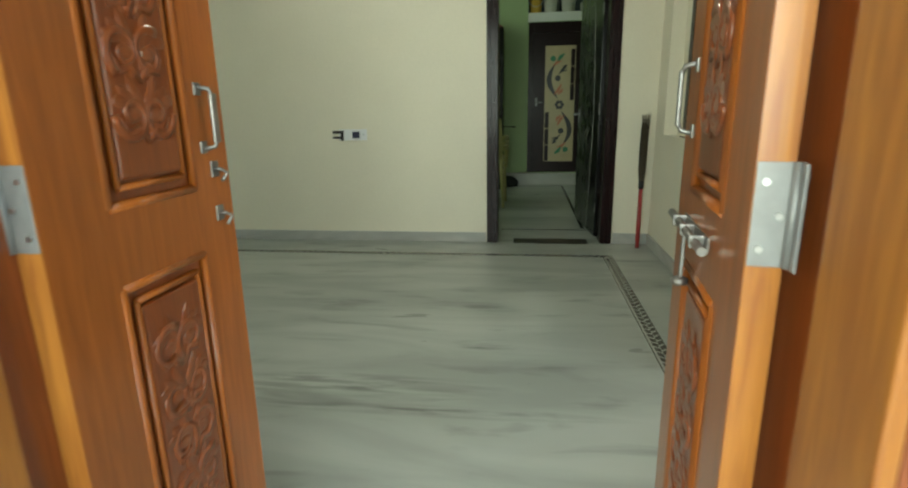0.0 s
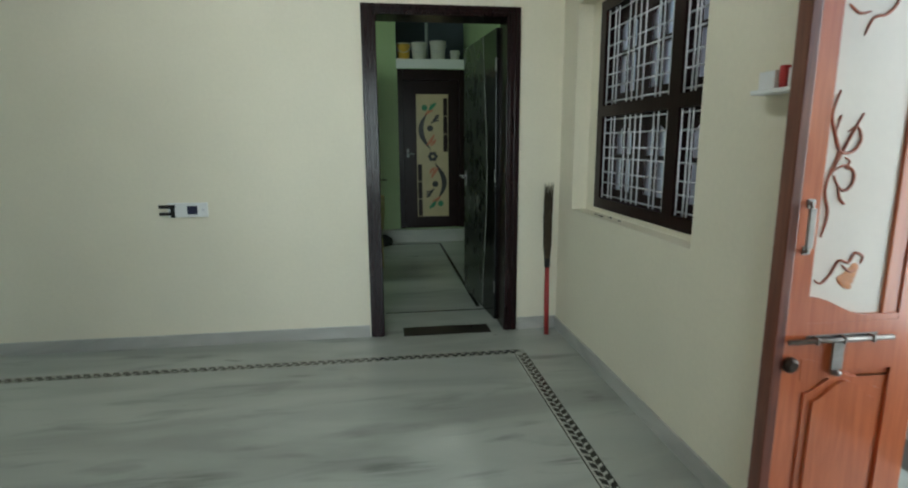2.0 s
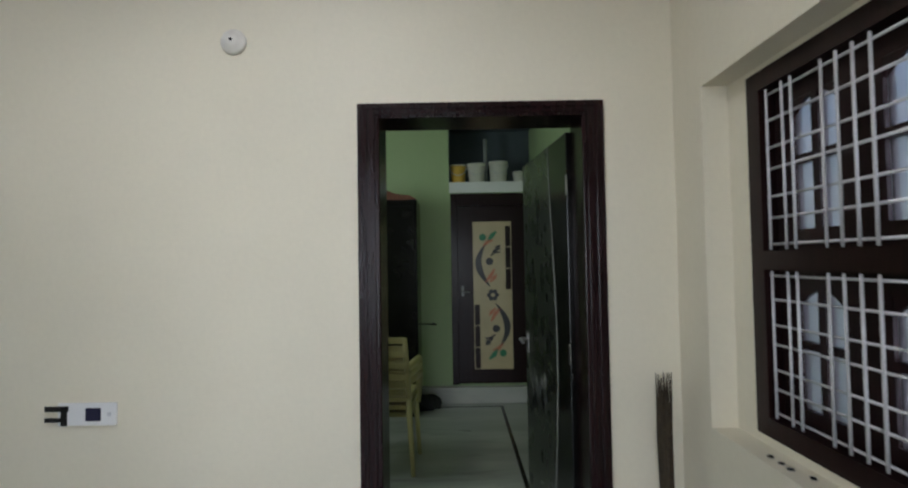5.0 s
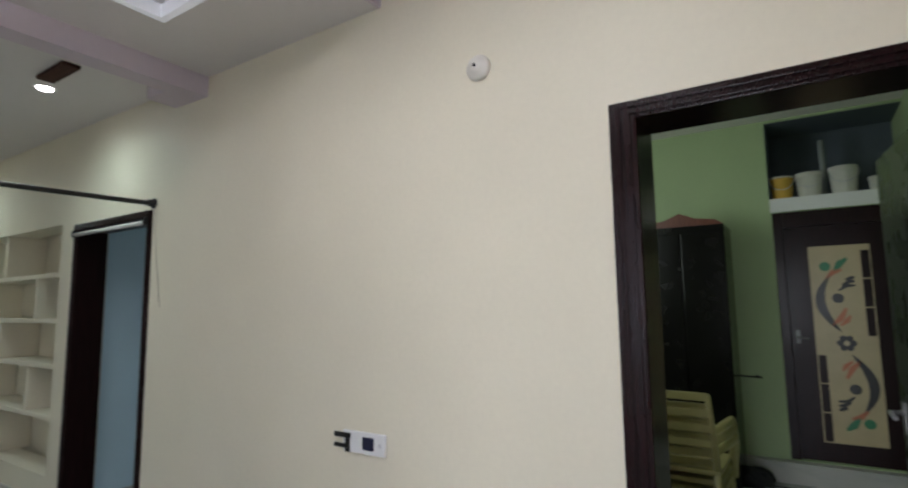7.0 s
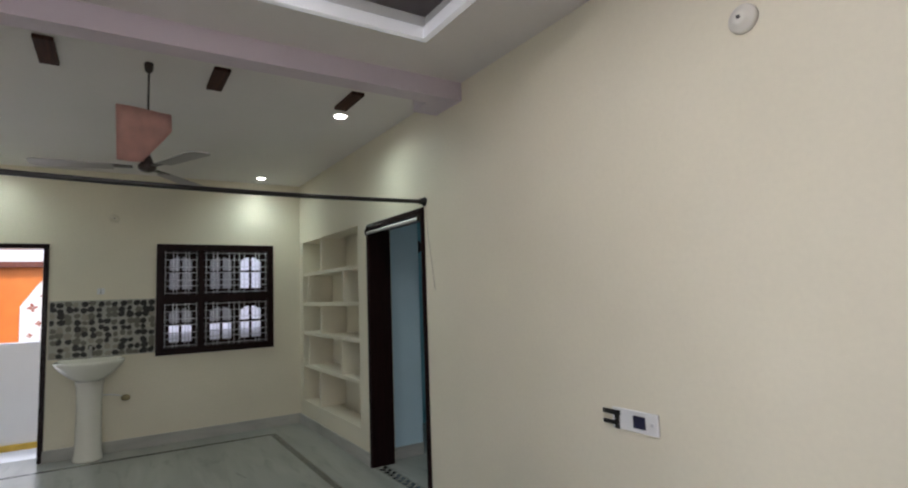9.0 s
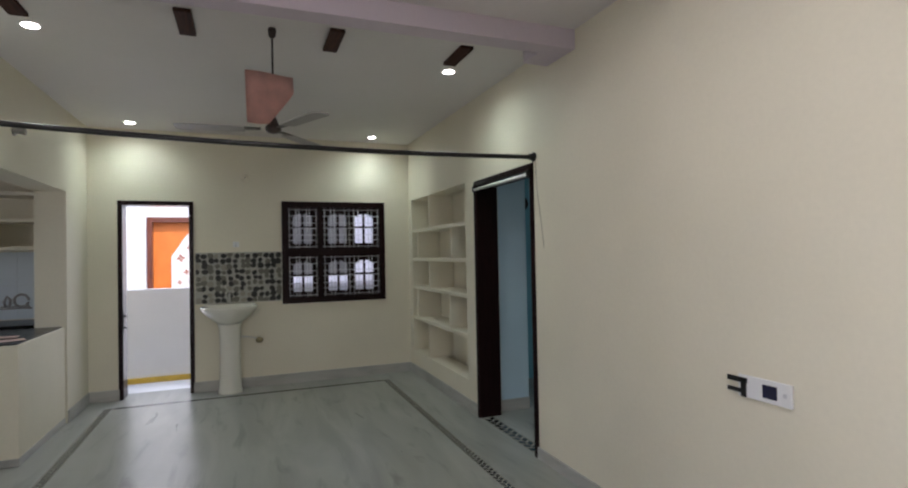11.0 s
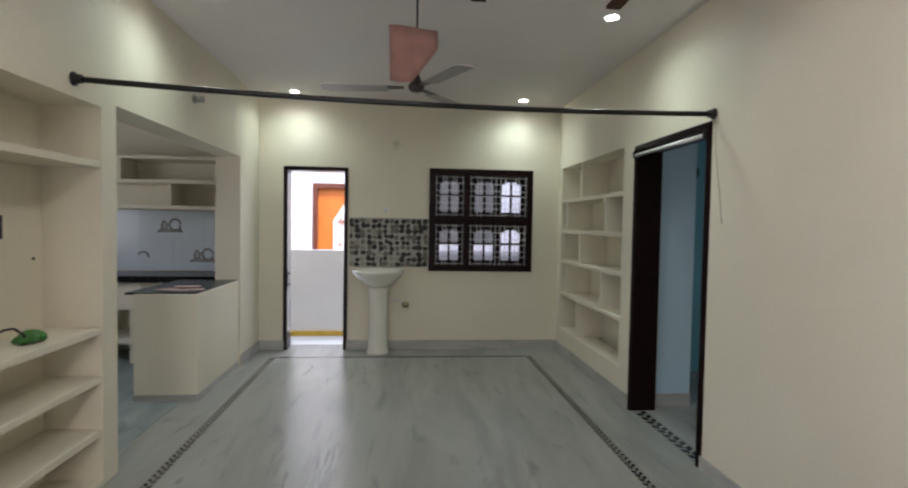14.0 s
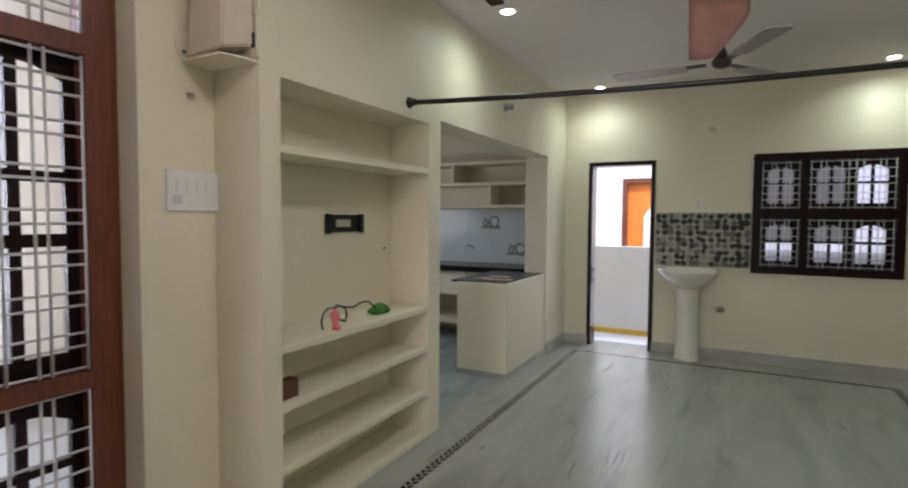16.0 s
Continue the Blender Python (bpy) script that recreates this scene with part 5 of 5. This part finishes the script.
def brush(bm, pts, wide, s):
    """A flat tapered stroke on the panel; s = -1 turns it half round the panel's middle."""
    n = len(pts) - 1
    a, b = [], []
    for k, (u, v) in enumerate(pts):
        du, dv = pts[min(n, k + 1)][0] - pts[max(0, k - 1)][0], pts[min(n, k + 1)][1] - pts[max(0, k - 1)][1]
        q = wide * math.sin(math.pi * (k + 0.35) / (n + 0.7)) / math.hypot(du, dv)
        a.append((0.4425 + s * (u - dv * q), 0.94 + s * (v + du * q)))
        b.append((0.4425 + s * (u + dv * q), 0.94 + s * (v - du * q)))
    prism(bm, a + b[::-1], -0.010, -0.0055, UP)


def dot(bm, u, v, r, s):
    prism(bm, [(0.4425 + s * (u + r * math.cos(a)), 0.94 + s * (v + r * math.sin(a))) for a in (k * math.pi / 7 for k in range(14))], -0.0095, -0.0055, UP)


for s in (1, -1):
    bm = bmesh.new()
    brush(bm, [(-0.02 - 0.13 * math.sin(math.pi * (0.12 + 0.86 * k / 12)), 0.55 - 0.46 * k / 12) for k in range(13)], 0.034, s)
    dot(bm, -0.03, 0.36, 0.04, s)
    for q in range(3):
        brush(bm, [(-0.02 + 0.025 * q, 0.42 + 0.045 * q), (0.03 + 0.02 * q, 0.46 + 0.03 * q), (0.09, 0.46 + 0.035 * q)], 0.016, s)
    part("black_motif", bm, M_INK, pan, "black hooked leaf print")
    bm = bmesh.new()
    dot(bm, -0.10, 0.62, 0.038, s)
    brush(bm, [(-0.04, 0.58), (0.0, 0.64), (0.05, 0.68)], 0.026, s)
    part("green_motif", bm, M_GRN, pan, "green leaf print")
    bm = bmesh.new()
    brush(bm, [(-0.10, 0.52), (-0.05, 0.57), (0.01, 0.59)], 0.02, s)
    brush(bm, [(-0.08, 0.14), (-0.02, 0.20), (0.02, 0.28)], 0.022, s)
    brush(bm, [(-0.03, 0.14), (0.02, 0.18), (0.04, 0.22)], 0.018, s)
    part("orange_motif", bm, M_RED, pan, "orange leaf print")
bm = bmesh.new()
for q in range(6):
    dot(bm, 0.042 * math.cos(q * 1.047), 0.042 * math.sin(q * 1.047), 0.024, 1)
part("flower_motif", bm, M_INK, pan, "dark flower print")
for x, z in ((0.585, 1.36), (0.245, 0.52)):
    for q in range(3):
        part("inlay", bx(x, x + 0.055, -0.010, -0.005, z - 0.36 + 0.23 * q, z - 0.14 + 0.23 * q, 0.002), M_DARK, pan, "dark wooden side inlay")
bm = bmesh.new()
tube(bm, [(0.12, 0, 0.98), (0.12, -0.05, 0.98), (0.2, -0.055, 0.975)], 0.010, 8)
box(bm, 0.105, 0.135, -0.010, 0, 0.93, 1.04, 0.003)
part("handle", bm, M_HINGE, inner, "steel lever handle")

nl = thing("bedroom_door", pose(0.705, 4.60, 0.01, 0, 0, 95), "open dark glossy laminated door leaf with faint flower pattern", "door")
M_LAM = mat("dark_patterned_laminate", (0.0085, 0.0080, 0.0072), 0.2, var=0.3, scale=9, fine=30, bump=0.03, stain=(0.004, 0.004, 0.004), coat=0.04, spec=0.22)
part("leaf", bx(0.0, 0.90, 0.0, 0.036, 0, 2.03, 0.004), M_LAM, nl)
curve = [(0.26 + 0.055 * math.cos(0.25 + k * 0.36), 0.004 + 0.1266 * k) for k in range(17)]
bm = bmesh.new()
prism(bm, curve + [(0.896, 2.03), (0.896, 0.004)], 0.036, 0.0372, UP)
part("grey_field", bm, mat("smoky_grey_laminate", (0.036, 0.039, 0.032), 0.28, var=0.35, scale=7, fine=30, bump=0.02, coat=0.2, spec=0.35), nl, "smoky grey laminate field")
bm = bmesh.new()
tube(bm, [(u, 0.0372, v) for u, v in curve], 0.0028, 6)
part("inlay_line", bm, mat("pale_inlay", (0.30, 0.30, 0.27), 0.4, var=0.1), nl, "thin pale wavy inlay line")
bm, bm2 = bmesh.new(), bmesh.new()
rnd = random.Random(11)
for k in range(30):
    u, v = (0.36 + 0.02 * (k % 2), 0.55 + 0.12 * (k // 2)) if k < 22 and k % 2 else (rnd.uniform(0.42, 0.84), rnd.uniform(0.3, 1.9))
    ink = bm2 if 0.75 < v < 1.05 and k % 2 == 0 else bm
    a0, w2 = rnd.uniform(0, 3), rnd.uniform(0.018, 0.04)
    prism(ink, [(u + w2 * math.cos(a) * (1 + 0.25 * math.sin(3 * a + a0)), v + w2 * 1.3 * math.sin(a)) for a in (q * math.pi / 6 for q in range(12))], 0.0372, 0.0378, UP)
for k in range(9):
    u = 0.45 + 0.045 * k
    brush_pts = [(u - 0.015, 0.70 + 0.03 * (k % 3)), (u + 0.01, 0.80 + 0.03 * (k % 3)), (u + 0.02, 0.80 + 0.03 * (k % 3)), (u, 0.69 + 0.03 * (k % 3))]
    prism(bm2, brush_pts, 0.0372, 0.0378, UP)
part("dark_pattern", bm, mat("dark_print", (0.012, 0.012, 0.012), 0.25, var=0.2), nl, "dark flower print")
part("pale_pattern", bm2, mat("grey_print", (0.22, 0.22, 0.20), 0.25, var=0.2), nl, "pale grey flower print")
bm = bmesh.new()
tube(bm, [(0.83, 0.036, 1.0), (0.83, 0.085, 1.0), (0.73, 0.09, 0.995)], 0.010, 8)
box(bm, 0.815, 0.845, 0.036, 0.044, 0.92, 1.04, 0.003)
part("handle", bm, M_HINGE, nl, "steel lever handle")
for z in (0.2, 1.0, 1.75):
    part("hinge", bx(-0.006, 0.014, 0.034, 0.038, z, z + 0.09, 0.002), M_WORN, nl)


def bucket(x, r, h, material, label, lidm=None):
    b = thing("bucket", pose(x, YG + 0.12, 2.32), label, "bucket", "buckets on the loft")
    bm = bmesh.new()
    lathe(bm, [(r * 0.82, 0), (r * 0.85, 0.004), (r, h - 0.02), (r * 1.05, h - 0.018), (r * 1.05, h)], 20)
    part("body", bm, material, b)
    bm = bmesh.new()
    lathe(bm, [(r * 1.06, h), (r * 1.06, h + 0.012), (r * 0.9, h + 0.016)], 20)
    part("lid", bm, lidm or material, b)
    bm = bmesh.new()
    tube(bm, [(r * 1.05 * math.cos(a), -r * 0.9, h * 0.85 - r * 0.9 * math.sin(a)) for a in (math.pi * k / 8 for k in range(9))], 0.004, 5)
    part("handle", bm, M_WHITEMETAL, b)


M_BUCK = mat("white_bucket_plastic", (0.72, 0.70, 0.64), 0.4, var=0.06, scale=7)
bucket(0.21, 0.085, 0.19, mat("yellow_bucket_plastic", (0.72, 0.45, 0.08), 0.4, var=0.08, scale=7), "yellow and white paint bucket on the loft", M_BUCK)
bucket(0.41, 0.095, 0.20, M_BUCK, "white paint bucket on the loft")
bucket(0.65, 0.10, 0.22, M_BUCK, "large white paint bucket on the loft")
bucket(0.87, 0.06, 0.11, M_BUCK, "small white paint tub on the loft")
bm = bmesh.new()
tube(bm, [(0, 0, 0), (0, 0, 0.52)], 0.022, 10)
solo("pipe", bm, mat("grey_pvc", (0.38, 0.40, 0.40), 0.4), pose(0.52, YG + 0.26, 2.32), "upright grey plastic pipe on the loft", "pipe")
al = thing("wardrobe", pose(-0.86, 7.38, 0), "dark brown wooden wardrobe against the green wall", "wardrobe")
part("body", bx(0, 0.66, 0, 0.50, 0.0, 2.08, 0.008), M_LAM, al)
for x in (0.02, 0.335):
    part("door", bx(x, x + 0.305, -0.02, 0.0, 0.08, 2.02, 0.006), M_LAM, al)
bm = bmesh.new()
prism(bm, [(0, 2.08), (0.66, 2.08), (0.6, 2.12), (0.45, 2.14), (0.33, 2.19), (0.21, 2.14), (0.06, 2.12)], 0.0, 0.03, UP)
part("crest", bm, M_REDWOOD, al, "carved red-brown crest")


def plastic_chair(m, label):
    ch = thing("plastic_chair", m, label, "chair", "stacked chairs")
    mt = bpy.data.materials.get("olive_chair_plastic") or mat("olive_chair_plastic", (0.42, 0.38, 0.16), 0.4, var=0.06, scale=6)
    bm = bmesh.new()
    box(bm, -0.22, 0.22, -0.2, 0.22, 0.40, 0.43, 0.012)
    part("seat", bm, mt, ch)
    for x in (-0.2, 0.2):
        for y in (-0.18, 0.2):
            bm = bmesh.new()
            tube(bm, [(x, y, 0.41), (x * 1.12, y * 1.15, 0)], [0.022, 0.016], 8)
            part("leg", bm, mt, ch)
        bm = bmesh.new()
        tube(bm, [(x, 0.2, 0.42), (x, 0.25, 0.62), (x * 0.95, 0.3, 0.84)], 0.018, 8)
        part("back_post", bm, mt, ch)
        bm = bmesh.new()
        tube(bm, [(x * 1.12, -0.17, 0.41), (x * 1.2, -0.18, 0.6), (x * 1.2, -0.12, 0.64), (x * 1.15, 0.1, 0.65), (x, 0.25, 0.64)], [0.018, 0.02, 0.026, 0.026, 0.02], 8)
        part("armrest", bm, mt, ch)
    for z in (0.58, 0.66, 0.74, 0.83):
        bm = bmesh.new()
        y = 0.22 + 0.19 * (z - 0.42)
        box(bm, -0.195, 0.195, y, y + 0.016, z - 0.022, z + 0.022, 0.006)
        part("back_slat", bm, mt, ch)
    return ch


first = plastic_chair(pose(-0.36, 6.2, 0.0, 0, 0, 178), "olive yellow stacked plastic armchair")
for k in range(1, 3):
    copy_thing(first, pose(-0.36, 6.2 - 0.03 * k, 0.06 * k, 0, 0, 178))
bm = bmesh.new()
g = bmesh.ops.create_uvsphere(bm, u_segments=14, v_segments=8, radius=1)
for v in bm.verts:
    n = noise.noise(v.co * 2.2)
    v.co = Vector((v.co.x * 0.14 * (1 + 0.4 * n), v.co.y * 0.12 * (1 + 0.3 * n), max(0, v.co.z * 0.1 * (1 + 0.5 * n) + 0.04)))
solo("rag", bm, mat("dark_rag", (0.03, 0.03, 0.035), 0.9, var=0.3, scale=14, bump=0.2), pose(-0.14, 7.68, 0), "dark crumpled rag on the floor", "rag")

wr = thing("wall_hook", pose(-0.16, YG, 0.82), "dark metal hook bar on the green wall", "hook")
bm = bmesh.new()
tube(bm, [(-0.14, -0.03, 0.01), (0.0, -0.035, 0.0), (0.12, -0.03, -0.005)], 0.008, 6)
part("bar", bm, M_BLACKMETAL, wr)
for x in (-0.1, 0.08):
    part("bracket", bx(x - 0.01, x + 0.01, -0.035, 0.0, -0.012, 0.014, 0.002), M_BLACKMETAL, wr)
rb2 = random.Random(9)
for k in range(5):
    bm = bmesh.new()
    g = bmesh.ops.create_icosphere(bm, subdivisions=1, radius=0.009)
    for v in bm.verts:
        v.co = Vector((v.co.x * rb2.uniform(0.7, 1.6), v.co.y * rb2.uniform(0.7, 1.8), max(0, v.co.z * 0.5 + 0.003)))
    solo("rubble_crumb", bm, M_BLACK, pose(1.105 + 0.03 * rb2.random(), 3.86 - 0.06 * k * rb2.uniform(0.6, 1.2), 0.8705), "dark crumb of mortar on the window sill", "crumb", "crumbs on the sill")

# ---- blue room behind the second door ----
setting("wall_blue_west", bx(-5.3, -5.2, 4.78, 7.6, 0, HT), M_BLUE, "blue painted wall", "wall")
setting("wall_blue_pier", bx(-4.6, -4.2, 4.62, 4.94, 0, HT), M_PALEBLUE, "pale blue wall pier by the door", "wall")
setting("wall_blue_north", bx(-5.3, -2.0, 7.5, 7.6, 0, HT), M_BLUE, "blue painted wall", "wall")
setting("baseboard_blue", bx(-4.2, -4.188, 4.62, 4.94, 0, 0.1), M_SKIRT, "grey marble skirting", "baseboard")
wall_disc(pose(-5.2, 5.45, 2.0, 0, 90, 0), 0.08, M_INK, "dark blue round fitting on the blue wall")

# ---- mosaic borders let into the floor ----
M_CHIPB = mat("black_marble_chip", (0.02, 0.022, 0.022), 0.2, var=0.3, scale=20, bump=0.0)
M_CHIPW = mat("pale_marble_chip", (0.46, 0.46, 0.41), 0.25, var=0.1, scale=20, bump=0.0)
bord = tagged(thing("border", pose(0, 0, 0), "black and pale marble mosaic border in the floor", "floor border"), kind="structure")
P = 0.052


def chip(shape, material):
    bm = bmesh.new()
    prism(bm, shape, 0.0, 0.0022)
    return mesh_of("tile", bm, material)


CH = {q: chip([(0, 0), (P * 0.62, 0), (P * 0.92, P * 0.46), (P * 0.30, P * 0.46)] if q else [(0, P * 0.46), (P * 0.62, P * 0.46), (P * 0.92, 0), (P * 0.30, 0)], M_CHIPB) for q in (0, 1)}
runs = (((0.71, 4.022), (-1, 0), 2.6, True, 1), ((0.737, 3.96), (0, -1), 2.75, True, 1), ((-1.88, 4.022), (-1, 0), 4.0, False, 1),
        ((-5.815, 3.96), (0, -1), 2.7, False, 1), ((-5.88, 1.272), (1, 0), 6.6, False, 1), ((-4.08, 4.512), (1, 0), 0.95, False, 1.6))
rest = bmesh.new()
count = 0
for (x, y), (dx, dy), ln, single, sc in runs:
    ang = math.degrees(math.atan2(dy, dx))
    for k in range(int(ln / (P * sc))):
        for row in (0, 1):
            base = Matrix.Translation((x, y, 0.0006)) @ pose(0, 0, 0, 0, 0, ang) @ Matrix.Diagonal((sc, sc, 1, 1))
            m = base @ Matrix.Translation((k * P + row * P * 0.5, -0.030 - row * 0.028, 0))
            if dx < 0:
                m = base @ Matrix.Translation((k * P + row * P * 0.5, 0.006 + row * 0.028, 0))
            if single and count < 298:
                t = new("tile", CH[row])
                t.parent, t.matrix_basis = bord, m
                count += 1
            else:
                q = bmesh.new()
                q.from_mesh(CH[row])
                q.transform(m)
                tmp = bpy.data.meshes.new("tmp")
                q.to_mesh(tmp)
                q.free()
                rest.from_mesh(tmp)
                bpy.data.meshes.remove(tmp)
rp = part("tiles", rest, M_CHIPB, bord, "black marble chips")
rp["kind"] = "stuff"
for a in ((-5.88, 0.737, 3.956, 4.030), (-5.885, -5.815, 1.2, 3.956), (-5.815, 0.663, 1.2, 1.276), (-4.10, -3.13, 4.405, 4.52)):
    part("bed", bx(a[0], a[1], a[2], a[3], 0.0, 0.0008), M_CHIPW, bord, "pale marble bed")
part("bed", bx(0.663, 0.737, 1.2, 3.956, 0.0, 0.0008), M_CHIPW, bord, "pale marble bed")
for e in (0.663, 0.732):
    part("edge_strip", bx(e, e + 0.005, 1.2, 3.956, 0.0, 0.0014), M_CHIPB, bord, "thin black edging strip")
setting("trim_threshold", bx(0.0, 0.6, 4.36, 4.53, 0.0, 0.002), mat("dark_stone", (0.032, 0.024, 0.021), 0.3, var=0.3, scale=9), "dark brown-black stone slab let into the doorway floor", "trim")
for a in ((-0.12, 0.65, 4.87, 4.89), (0.60, 0.63, 4.95, 7.7), (-1.6, 0.63, 7.7, 7.73)):
    setting("trim_inlay", bx(a[0], a[1], a[2], a[3], 0.0, 0.002), M_BLACK, "black stone strip let into the floor", "trim")
